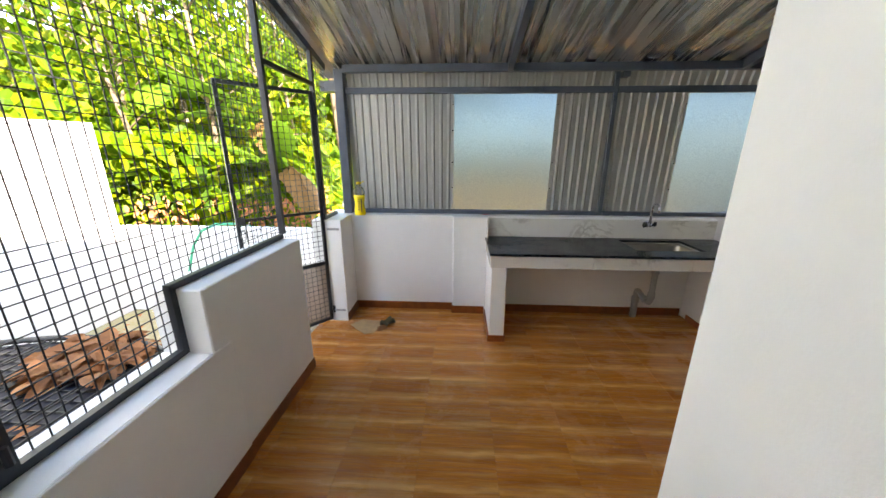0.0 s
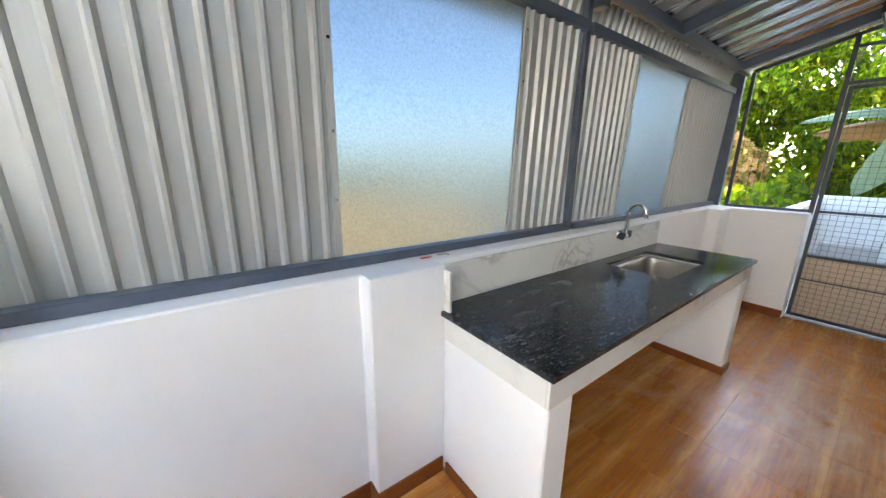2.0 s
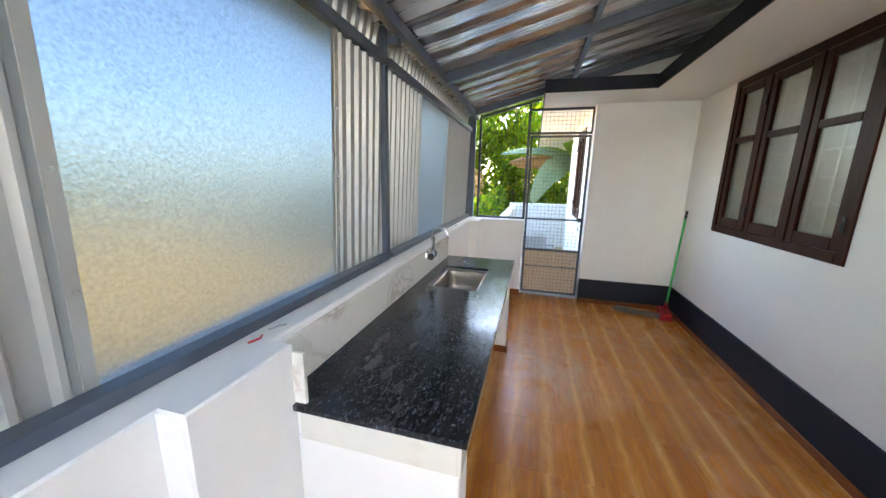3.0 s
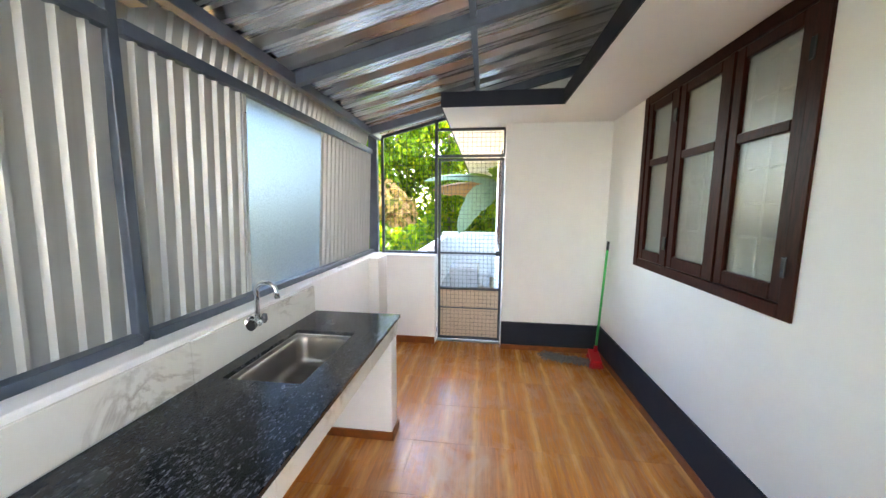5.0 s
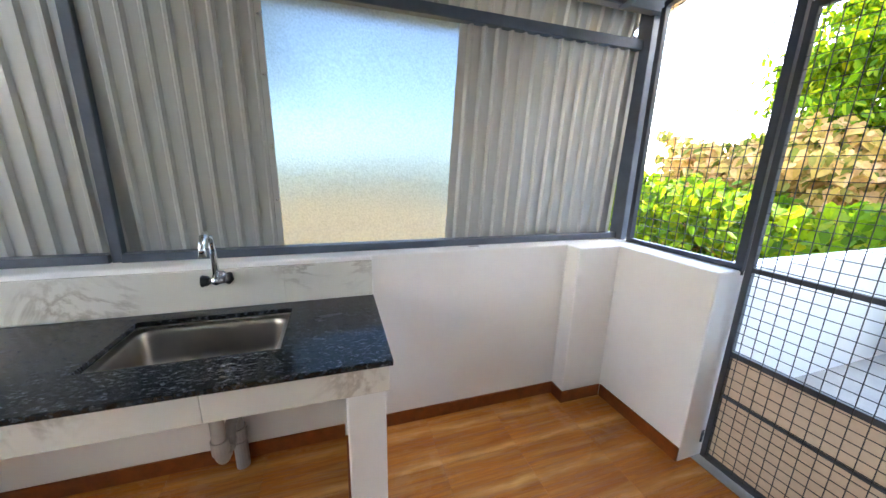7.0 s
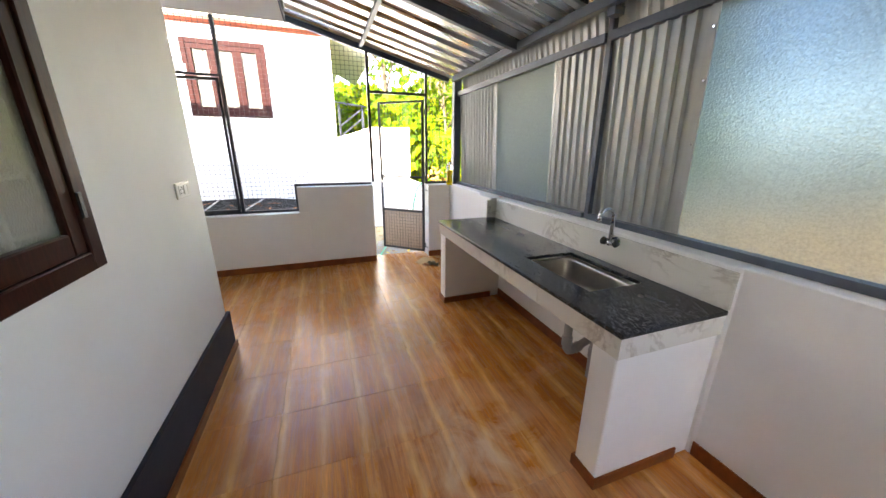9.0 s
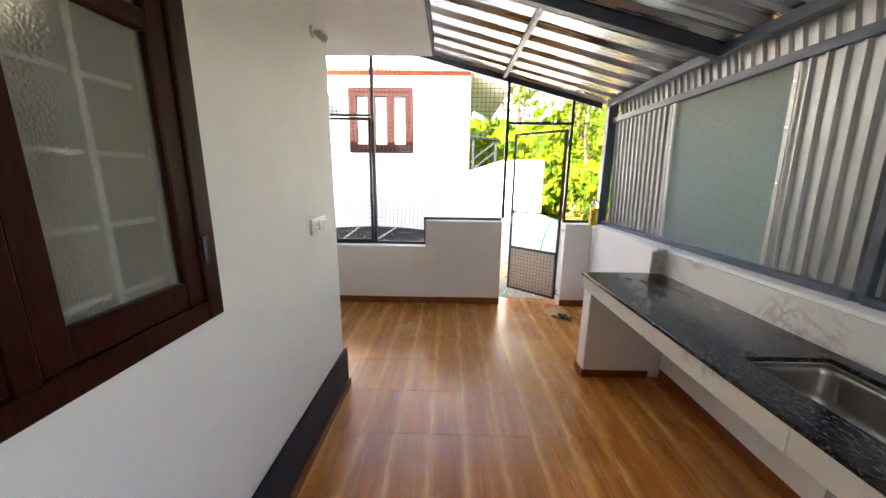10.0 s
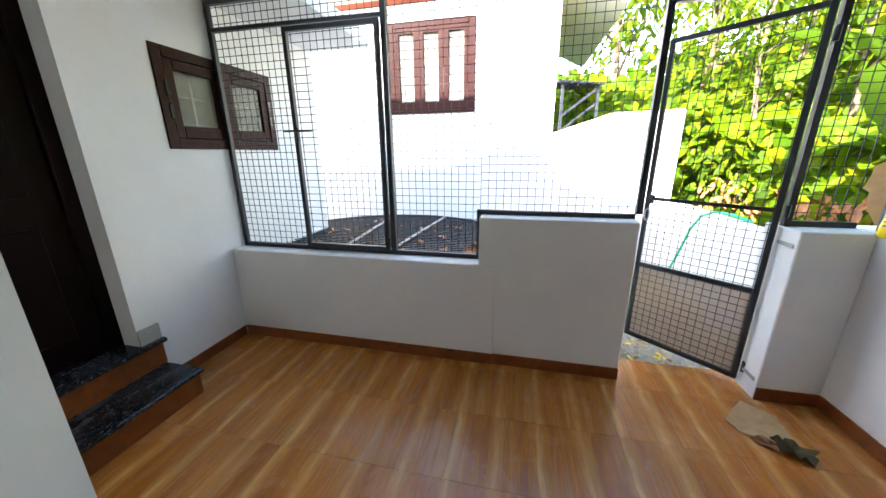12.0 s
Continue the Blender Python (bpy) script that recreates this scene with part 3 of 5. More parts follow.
sheet = thing("sheet_wall", (2.4, 3.75, 1.05), "grey ribbed metal cladding with frosted light panels", "wall cladding", kind="structure")
for x0, x1 in ((-0.13, 0.905), (1.875, 3.045)):
    part("cladding_sheet", cladding(x0, x1, 1.045, 2.24), CLADDING, sheet)
part("cladding_sheet", cladding(3.955, 5.10, 1.045, 2.24, tilt=-0.035), CLADDING, sheet)
for x0, x1 in ((-0.13, 1.40), (1.375, 2.415), (2.39, 3.95), (3.925, 5.10)):
    part("cladding_sheet", cladding(x0, x1, 2.21, 2.415, 3.846), CLADDING, sheet)
for x0, x1 in ((0.885, 1.90), (3.02, 3.98)):
    panel = Shape().box(x0, x1, 3.831, 3.836, 1.045, 2.24)
    panel.v = [(vx, vy - 0.045 * (vz - 1.045) / 1.195, vz) for vx, vy, vz in panel.v]
    p = part("light_panel", panel, PANE, sheet, "frosted translucent light panel")
    p.visible_shadow = False
for x0, x1 in ((0.885, 0.912), (1.868, 1.895), (3.03, 3.057)):
    strip = Shape().box(x0, x1, 3.804, 3.8095, 1.06, 2.175)
    strip.v = [(vx, vy - 0.045 * (vz - 1.045) / 1.195, vz) for vx, vy, vz in strip.v]
    part("edge_strip", strip, CLADDING, sheet)
for x in (0.90, 1.882, 3.043):
    for z in (1.3, 1.55, 1.85, 2.08):
        part("screw", Shape().tube([(x, 3.8035 - 0.0377 * (z - 1.045), z), (x, 3.800 - 0.0377 * (z - 1.045), z)], 0.006, 6), CHROME, sheet)


# ---- mesh screens and gates ----
XM = -0.28
screen = thing("mesh_screen", (XM, 1.2, 0.74), "steel frame with square wire mesh on the low wall, coloured black as if backlit", "mesh screen", kind="structure")


def bar(parent, name, a, b, w=0.03, mat=BLACK, label=""):
    return part(name, Shape().beam(a, b, w, w), mat, parent, label)


bar(screen, "post", (XM, -0.255, 0.752), (XM, -0.255, 2.449))
bar(screen, "post", (XM, 1.02, 0.767), (XM, 1.02, roof_z(1.02) - 0.065), 0.034)
bar(screen, "post", (XM, 1.635, 0.767), (XM, 1.635, 1.067))
bar(screen, "post", (XM, 2.60, 1.08), (XM, 2.60, roof_z(2.6) - 0.065), 0.034)
bar(screen, "rail", (XM, -0.27, 0.752), (XM, 1.65, 0.752))
bar(screen, "rail", (XM, 1.62, 1.066), (XM, 2.58, 1.066))
bar(screen, "rail", (XM, -0.24, 2.272), (XM, 1.003, 2.262), 0.024)
bar(screen, "rail", (XM, -0.24, 2.434), (XM, 0.395, 2.434))
bar(screen, "rail", (XM, 0.395, 2.42), (XM, 0.395, roof_z(0.42) - 0.07))
bar(screen, "rail", (XM, 2.617, 2.19), (XM, 3.335, 2.19))
bar(screen, "rail", (XM, 3.365, 1.052), (XM, 3.66, 1.052), 0.03)
bar(screen, "post", (XM, 3.35, 1.036), (XM, 3.35, roof_z(3.35) - 0.065), 0.032)
top = lambda y: roof_z(y) - 0.06
XW = XM - 0.019
part("wire_mesh", wires(-0.25, 0.39, 0.76, 2.43, XW), WIRE, screen, "square welded wire mesh")
part("wire_mesh", wires(0.39, 1.64, 0.76, 3.2, XW, top=top), WIRE, screen, "square welded wire mesh")
part("wire_mesh", wires(1.64, 2.60, 1.07, 3.2, XW, top=top), WIRE, screen, "square welded wire mesh")
part("wire_mesh", wires(2.60, 3.35, 2.19, 3.2, XW, top=top), WIRE, screen, "square welded wire mesh")
part("wire_mesh", wires(3.35, 3.66, 1.06, 3.2, XW, top=top), WIRE, screen, "square welded wire mesh")

hatch = thing("mesh_hatch", (XM + 0.03, 0.67, 0.75), "closed steel hatch with wire mesh in the screen, coloured black as if backlit", "hatch")
for a, b in (((0, 0.345, 0.77), (0, 0.345, 2.235)), ((0, 0.985, 0.77), (0, 0.985, 2.235))):
    bar(hatch, "stile", (XM + 0.032, *a[1:]), (XM + 0.032, *b[1:]), 0.028)
bar(hatch, "rail", (XM + 0.032, 0.36, 2.22), (XM + 0.032, 0.97, 2.22), 0.028)
bar(hatch, "rail", (XM + 0.032, 0.36, 0.784), (XM + 0.032, 0.97, 0.784), 0.026)
bolt = part("bolt", Shape().tube([(XM + 0.06, 0.27, 1.60), (XM + 0.06, 0.48, 1.60)], 0.007, 8), BLACK, hatch, "sliding bolt")
part("bolt_plate", Shape().box(XM + 0.046, XM + 0.054, 0.335, 0.37, 1.53, 1.62), BLACK, bolt, bevel=0.002)
part("bolt_knob", Shape().tube([(XM + 0.06, 0.36, 1.60), (XM + 0.075, 0.36, 1.56), (XM + 0.075, 0.36, 1.53)], 0.007, 8), BLACK, bolt)
for z in (0.84, 2.16):
    part("hinge", Shape().tube([(XM + 0.05, 1.0, z - 0.03), (XM + 0.05, 1.0, z + 0.03)], 0.011, 8), BLACK, hatch)


def gate(name, label, width, height, mid, low, net, mat, side=1, r=0.0018):
    """A mesh gate leaf, hinged at the origin, that runs along -y."""
    g = thing(name, (0, 0, 0), label, "gate")
    h = 0.028
    for y in (-h / 2, -width + h / 2):
        part("stile", Shape().box(-h / 2, h / 2, y - h / 2, y + h / 2, 0, height), mat, g, bevel=0.003)
    for z in (h / 2, low, height - h / 2):
        part("rail", Shape().box(-h / 2 + 0.002, h / 2 - 0.002, -width + h, -h, z - h / 2, z + h / 2), mat, g)
    part("rail", Shape().box(-0.011, 0.011, -width + h, -h, mid - 0.011, mid + 0.011), mat, g)
    if side < 0:
        part("rail", Shape().box(-0.006, 0.006, -width + h, -h, low * 0.62 - 0.006, low * 0.62 + 0.006), mat, g)
    part("wire_mesh", wires(-width + 0.02, -0.02, 0.02, height - 0.02, 0.012 * side, 0.047, r), WIRE, g, "square welded wire mesh")
    part("net_panel", Shape().box(-0.010 * side - 0.001, -0.010 * side + 0.001, -width + h, -h, h, low - h / 2), net, g, "fine net behind the lower bars")
    for z in (0.1, mid, height - 0.15):
        part("hinge", Shape().tube([(0.0, 0.022, z - 0.035), (0.0, 0.022, z + 0.035)], 0.013, 8), BLACK, g)
    y = -width + 0.01
    lt = part("latch", Shape().box(0.016, 0.024, y - 0.005, y + 0.055, mid - 0.03, mid + 0.03), mat, g, bevel=0.002)
    part("strap", Shape().beam((0.028, y + 0.085, mid - 0.012), (0.028, y + 0.03, mid - 0.07), 0.006, 0.034, (1, 0, 0)), PVC, lt, "grey steel hasp strap")
    part("hasp", Shape().tube([(0.028, y + 0.024 + 0.016 * math.cos(radians(q)), mid - 0.112 + 0.042 * math.sin(radians(q))) for q in range(0, 361, 24)], 0.006, 6), PVC, lt, "grey steel hasp loop")
    return g


gw = gate("mesh_gate", "open steel gate with square wire mesh, coloured black as if backlit", 0.71, 2.10, 1.09, 0.60, NET_GREY, BLACK)
gw.matrix_basis = pose(XM + 0.005, 3.315, 0.03, 0, 0, -42)
for z in (0.12, 0.95):
    solid("gate_strap", Shape().box(XM + 0.022, XM + 0.135, 3.3215, 3.3295, z - 0.011, z + 0.011), PVC, "grey steel gate strap fixed to the white pier", "hinge", kind="", bevel=0.002)
solid("gate_post", Shape().box(XM - 0.012, XM + 0.02, 3.338, 3.362, 0.0, 1.035), BLACK, "steel gate post against the pier, coloured black as if backlit", "post")

XE = 5.10
gate_e = gate("mesh_gate", "closed blue-grey steel gate with square wire mesh", 0.735, 2.10, 1.03, 0.61, NET_TAN, DARKSTEEL, -1, 0.0014)
gate_e.matrix_basis = pose(XE, 2.975, 0.02)
esc = thing("mesh_screen", (XE, 3.0, 1.04), "blue-grey steel frame with wire mesh over the gate", "mesh screen", kind="structure")
bar(esc, "post", (XE, 3.0, 1.036), (XE, 3.0, roof_z(3.0) - 0.08), 0.034, DARKSTEEL)
bar(esc, "post", (XE, 3.63, 1.036), (XE, 3.63, roof_z(3.63) - 0.08), 0.03, DARKSTEEL)
bar(esc, "rail", (XE, 3.017, 1.05), (XE, 3.615, 1.05), 0.026, DARKSTEEL)
bar(esc, "rail", (XE, 2.24, 2.146), (XE, 2.983, 2.146), 0.03, DARKSTEEL)
bar(esc, "rail", (XE, 2.24, 2.432), (XE, 2.983, 2.432), 0.028, DARKSTEEL)
bar(esc, "post", (XE, 2.245, 2.16), (XE, 2.245, 2.418), 0.024, DARKSTEEL)
bar(esc, "rail", (XE, 3.63, roof_z(3.63) - 0.07), (XE, 2.87, roof_z(2.87) - 0.07), 0.03, DARKSTEEL)
part("wire_mesh", wires(3.0, 3.63, 1.05, 2.7, XE + 0.018, r=0.0014, top=lambda y: roof_z(y) - 0.07), WIRE, esc, "square welded wire mesh")
part("wire_mesh", wires(2.25, 3.0, 2.15, 2.43, XE + 0.018, r=0.0014), WIRE, esc, "square welded wire mesh")
part("wire_mesh", wires(2.86, 3.0, 2.44, 2.6, XE + 0.018, r=0.0014), WIRE, esc, "square welded wire mesh")


# ---- windows ----
def window(name, label, x0, x1, z0, z1, yf, leaves, transom, glass, out=1.0):
    """A timber casement window in a wall that faces +y at yf."""
    w = thing(name, ((x0 + x1) / 2, yf, z0), label, "window", kind="structure")
    f = 0.065
    y0, y1 = yf - 0.07, yf + 0.012
    fr = part("window_frame", Shape().box(x0, x0 + f, y0, y1, z0, z1).box(x1 - f, x1, y0, y1, z0, z1).box(x0 + f, x1 - f, y0, y1, z1 - f, z1).box(x0 + f, x1 - f, y0, y1, z0, z0 + f), TIMBER, w, bevel=0.004)
    n = len(leaves)
    xs = leaves
    for i in range(n - 1):
        a, b = xs[i], xs[i + 1]
        if i:
            part("mullion", Shape().box(a - 0.02, a + 0.02, y0, y1, z0 + f, z1 - f), TIMBER, w, bevel=0.003)
        a, b = a + (0.021 if i else f + 0.002), b - (0.021 if i < n - 2 else f + 0.002)
        c = 0.062
        la, lb, lz0, lz1 = a, b, z0 + f + 0.002, z1 - f - 0.002
        ly0, ly1 = yf - 0.03, yf + 0.004
        sh = Shape().box(la, la + c, ly0, ly1, lz0, lz1).box(lb - c, lb, ly0, ly1, lz0, lz1)
        sh.box(la + c, lb - c, ly0, ly1, lz0, lz0 + c * 1.25).box(la + c, lb - c, ly0, ly1, lz1 - c, lz1)
        if transom:
            sh.box(la + c, lb - c, ly0, ly1, transom - 0.025, transom + 0.025)
        cs = part("casement", sh, TIMBER, w, bevel=0.005)
        rows = ((lz0 + c * 1.25, transom - 0.025), (transom + 0.025, lz1 - c)) if transom else ((lz0 + c * 1.25, lz1 - c),)
        for p0, p1 in rows:
            pn = part("pane", Shape().box(la + c - 0.004, lb - c + 0.004, yf - 0.022, yf - 0.017, p0 - 0.004, p1 + 0.004), glass, cs, "pebbled obscured glass pane")
            pn.visible_shadow = False
        for z in (lz0 + 0.16, lz1 - 0.18):
            hx = a - 0.012 if i % 2 == 0 else b + 0.012
            part("hinge", Shape().box(hx - 0.012, hx + 0.012, yf + 0.0125, yf + 0.021, z - 0.045, z + 0.045), KNOB, cs, "dark metal hinge", bevel=0.003)
    g = Shape()
    gx = x0 + f + 0.06
    while gx < x1 - f:
        g.beam((gx, yf - 0.05, z0 + 0.066), (gx, yf - 0.05, z1 - 0.066), 0.016, 0.016)
        gx += 0.15
    gz = z0 + 0.16
    while gz < z1 - 0.05:
        g.beam((x0 + 0.066, yf - 0.064, gz), (x1 - 0.066, yf - 0.064, gz), 0.016, 0.012)
        gz += 0.17
    part("window_grille", g, PLASTIC, w, "white steel grille behind the glass")
    return w


window("window_1", "dark-stained three-leaf timber window with pebbled glass", WX0, WX1, WZ0, WZ1, 1.175, [WX0, 3.305, 3.79, WX1], 1.93, WINDOW_GLASS)
window("window_2", "small brown two-leaf timber window with pebbled glass", SX0, SX1, SZ0, SZ1, -0.28, [SX0, -0.325, SX1], None, WINDOW_GLASS)
window("window_3", "brown timber window in the white wing wall", EX0, EX1, 1.0, 2.3, 2.235, [EX0, 6.04, EX1], None, WINDOW_GLASS)


# ---- counter ----
HX0, HX1, HY0, HY1 = 2.525, 3.10, 3.195, 3.555
slab = Shape().plate([1.262, HX0 - 0.02, HX1 + 0.02, 3.45], [3.04, HY0 - 0.02, HY1 + 0.02, 3.65], [(1, 1)], 0.71, 0.81, False)
ct = thing("counter", (2.35, 3.3, 0.71), "black granite worktop on a white tiled slab", "kitchen counter")
part("counter_slab", slab, WHITE, ct)
for x0, x1 in ((1.262, 1.395), (3.315, 3.45)):
    pier = part("pier", Shape().box(x0, x1, 3.035, 3.65, 0, 0.71), WHITE, ct, "white plastered pier", bevel=0.006)
    part("skirting", Shape().box(x0 - 0.011, x1 + 0.011, 3.023, 3.035, 0, 0.06), SKIRT, pier, "wood-print tile skirting", bevel=0.001)
    for a in (x0 - 0.011, x1):
        part("skirting", Shape().box(a, a + 0.011, 3.035, 3.55, 0, 0.06), SKIRT, pier, "wood-print tile skirting", bevel=0.001)
for x0, x1 in ((1.25, 2.10), (2.102, 2.90), (2.902, 3.462)):
    part("front_tile", Shape().box(x0, x1, 3.028, 3.04, 0.705, 0.81), MARBLE, ct, "white marble-print edge tile", bevel=0.0015)
part("side_tile", Shape().box(1.25, 1.262, 3.04, 3.56, 0.705, 0.81), MARBLE, ct, bevel=0.0015)
part("side_tile", Shape().box(3.45, 3.462, 3.04, 3.65, 0.705, 0.81), MARBLE, ct, bevel=0.0015)
wt = Shape().plate([1.238, HX0, HX1, 3.474], [3.012, HY0, HY1, 3.635], [(1, 1)], 0.811, 0.833, False)
part("worktop", wt, GRANITE, ct, "polished black granite worktop", bevel=0.0025)
bsx = [1.266, 1.866, 2.466, 3.066, 3.47]
bs = thing("backsplash", (2.4, 3.61, 0.834), "white marble-print tile backsplash behind the counter", "backsplash", kind="structure")
for a, b in zip(bsx, bsx[1:]):
    part("tile", Shape().box(a + 0.0003, b - 0.0003, 3.636, 3.65, 0.834, 1.012), MARBLE, bs, bevel=0.0006)
part("tile", Shape().box(1.252, 1.2655, 3.535, 3.65, 0.834, 1.012), MARBLE, bs, bevel=0.0015)

# sink
sink = thing("sink", ((HX0 + HX1) / 2, 3.37, 0.65), "brushed steel kitchen sink set under the granite", "sink")
bm = bmesh.new()


def ring(x0, x1, y0, y1, z, r, n=5):
    out = []
    for cx, cy, a0 in ((x1 - r, y1 - r, 0), (x0 + r, y1 - r, 90), (x0 + r, y0 + r, 180), (x1 - r, y0 + r, 270)):
        for i in range(n + 1):
            a = radians(a0 + 90 * i / n)
            out.append(bm.verts.new((cx + r * math.cos(a), cy + r * math.sin(a), z)))
    return out


rings = [ring(HX0 - e, HX1 + e, HY0 - e, HY1 + e, z, r) for e, z, r in (
    (0.012, 0.8005, 0.03), (-0.014, 0.8005, 0.045), (-0.016, 0.8025, 0.046), (-0.021, 0.8025, 0.05), (-0.024, 0.800, 0.052), (-0.027, 0.792, 0.054), (-0.029, 0.780, 0.055),
    (-0.036, 0.690, 0.058), (-0.038, 0.675, 0.058), (-0.044, 0.658, 0.058), (-0.056, 0.646, 0.058), (-0.072, 0.641, 0.056), (-0.13, 0.639, 0.04))]
for a, b in zip(rings, rings[1:]):
    for i in range(len(a)):
        j = (i + 1) % len(a)
        bm.faces.new((a[i], a[j], b[j], b[i]))
bm.faces.new(rings[-1])
bmesh.ops.recalc_face_normals(bm, faces=bm.faces[:])
bmesh.ops.solidify(bm, geom=bm.faces[:], thickness=0.002)
me = bpy.data.meshes.new("basin")
bm.to_mesh(me)
bm.free()
me.polygons.foreach_set("use_smooth", [True] * len(me.polygons))
me.materials.append(STEELSINK)
under(new("basin", me), sink)
part("drain", Shape().tube([(2.80, 3.36, 0.6435), (2.80, 3.36, 0.648)], [0.045, 0.04], 20), CHROME, sink, "round sink drain")
waste = thing("waste_pipe", (2.81, 3.5, 0.0), "grey plastic waste pipe with a trap under the sink", "pipe")
pts = [(2.812, 3.36, 0.64), (2.812, 3.36, 0.32), (2.812, 3.364, 0.285), (2.811, 3.38, 0.262), (2.810, 3.405, 0.256), (2.806, 3.46, 0.272), (2.802, 3.53, 0.298), (2.802, 3.565, 0.306), (2.804, 3.59, 0.298), (2.806, 3.602, 0.27), (2.808, 3.604, 0.12)]
part("trap", Shape().tube(pts, 0.026, 14), PVC, waste, smooth=True)
part("floor_pipe", Shape().tube([(2.808, 3.604, 0.0), (2.808, 3.604, 0.15)], 0.031, 16), PVC, waste)
part("collar", Shape().tube([(2.812, 3.36, 0.56), (2.812, 3.36, 0.625)], 0.034, 16), PVC, waste)
part("collar", Shape().tube([(2.812, 3.36, 0.31), (2.812, 3.36, 0.37)], 0.033, 16), PVC, waste)
part("collar", Shape().tube([(2.8085, 3.428, 0.262), (2.806, 3.47, 0.276)], 0.033, 16), PVC, waste)
part("collar", Shape().tube([(2.808, 3.604, 0.16), (2.808, 3.604, 0.225)], 0.035, 16), PVC, waste)

# tap
tap = thing("tap", (2.82, 3.6, 0.96), "chrome wall-mounted swan-neck tap above the sink", "tap")
TX, TY, TZ = 2.812, 3.59, 0.978
part("flange", Shape().tube([(TX, 3.636, TZ), (TX, 3.628, TZ)], [0.034, 0.030], 20), CHROME, tap)
part("body", Shape().tube([(TX, 3.63, TZ), (TX, TY - 0.012, TZ)], 0.018, 14), CHROME, tap, smooth=True)
part("valve", Shape().tube([(TX - 0.032, TY, TZ), (TX + 0.036, TY, TZ)], 0.0155, 14), CHROME, tap, smooth=True)
part("knob", Shape().tube([(TX - 0.055, TY, TZ), (TX - 0.032, TY, TZ)], [0.026, 0.021], 12), KNOB, tap, "dark tap knob")
part("lever", Shape().tube([(TX + 0.036, TY, TZ - 0.004), (TX + 0.048, TY, TZ + 0.004), (TX + 0.05, TY - 0.004, TZ + 0.03)], [0.02, 0.018, 0.011], 12), KNOB, tap, "dark tap lever")
spout = [(TX, TY, TZ + 0.01), (TX, TY, 1.135)] + [(TX, TY - 0.055 + 0.055 * math.cos(radians(q)), 1.135 + 0.055 * math.sin(radians(q))) for q in range(15, 166, 15)] + [(TX, TY - 0.113, 1.11)]
part("spout", Shape().tube(spout, [0.0125] * (len(spout) - 1) + [0.0135], 14), CHROME, tap, smooth=True)

# small bits on the parapet
for x, y, a, mt, col in ((1.215, 3.70, 20, RED, "red"), (1.31, 3.71, -30, PVC, "grey"), (4.02, 3.71, 10, PVC, "grey")):
    solid("wire_offcut", Shape().tube([(x, y, 1.040), (x + 0.03 * math.cos(radians(a)), y - 0.02, 1.046), (x + 0.06 * math.cos(radians(a)), y - 0.01 + 0.03 * math.sin(radians(a)), 1.040)], 0.0035, 6), mt,
          "short " + col + " scrap of wire on the parapet", "scrap", kind="")

# socket plate and security camera
sp = thing("switch_plate", (1.925, 1.18, 1.28), "white wall plate with a socket and switches", "switch")
part("plate", Shape().box(1.82, 2.03, 1.1755, 1.187, 1.232, 1.324), PLASTIC, sp, bevel=0.004)
sock = part("socket", Shape().box(1.945, 2.005, 1.187, 1.1915, 1.252, 1.308), PLASTIC, sp, bevel=0.002)
for x, z in ((1.975, 1.298), (1.962, 1.284), (1.988, 1.284), (1.960, 1.264), (1.990, 1.264)):
    part("pin_hole", Shape().tube([(x, 1.1916, z), (x, 1.1925, z)], 0.0042, 8), KNOB, sock)
for x in (1.912, 1.860):
    part("rocker", Shape().box(x - 0.023, x + 0.023, 1.187, 1.193, 1.250, 1.306), PLASTIC, sp, bevel=0.002)
cctv = thing("security_camera", (1.83, 1.2, 2.35), "small white security camera on the house wall", "camera")
part("mount", Shape().tube([(1.835, 1.176, 2.327), (1.835, 1.190, 2.327)], [0.030, 0.026], 18), PLASTIC, cctv)
part("arm", Shape().tube([(1.835, 1.190, 2.327), (1.832, 1.212, 2.319)], 0.012, 10), PLASTIC, cctv, smooth=True)
part("housing", Shape().tube([(1.842, 1.208, 2.323), (1.836, 1.213, 2.319), (1.806, 1.240, 2.300)], [0.014, 0.022, 0.023], 16), PLASTIC, cctv, smooth=True)
part("lens", Shape().tube([(1.8065, 1.2396, 2.3003), (1.803, 1.2427, 2.2981)], 0.0175, 16), KNOB, cctv, "black lens")

# bottle of liquid soap
bot = thing("bottle", (-0.02, 3.60, 1.036), "plastic bottle of yellow liquid soap, not quite full, on the parapet", "bottle")
bx, by, bz = -0.015, 3.60, 1.036


def lathe(prof, cx, cy, sx=1.0, sy=0.72, sides=20):
    s = Shape()
    n = len(prof)
    for r, z in prof:
        for k in range(sides):
            a = 2 * math.pi * k / sides
            s.v.append((cx + r * sx * math.cos(a), cy + r * sy * math.sin(a), z))
    for i in range(n - 1):
        for k in range(sides):
            a, b = i * sides + k, i * sides + (k + 1) % sides
            s.f.append((a, b, b + sides, a + sides))
    s.f.append(tuple(reversed(range(sides))))
    s.f.append(tuple((n - 1) * sides + k for k in range(sides)))
    return s


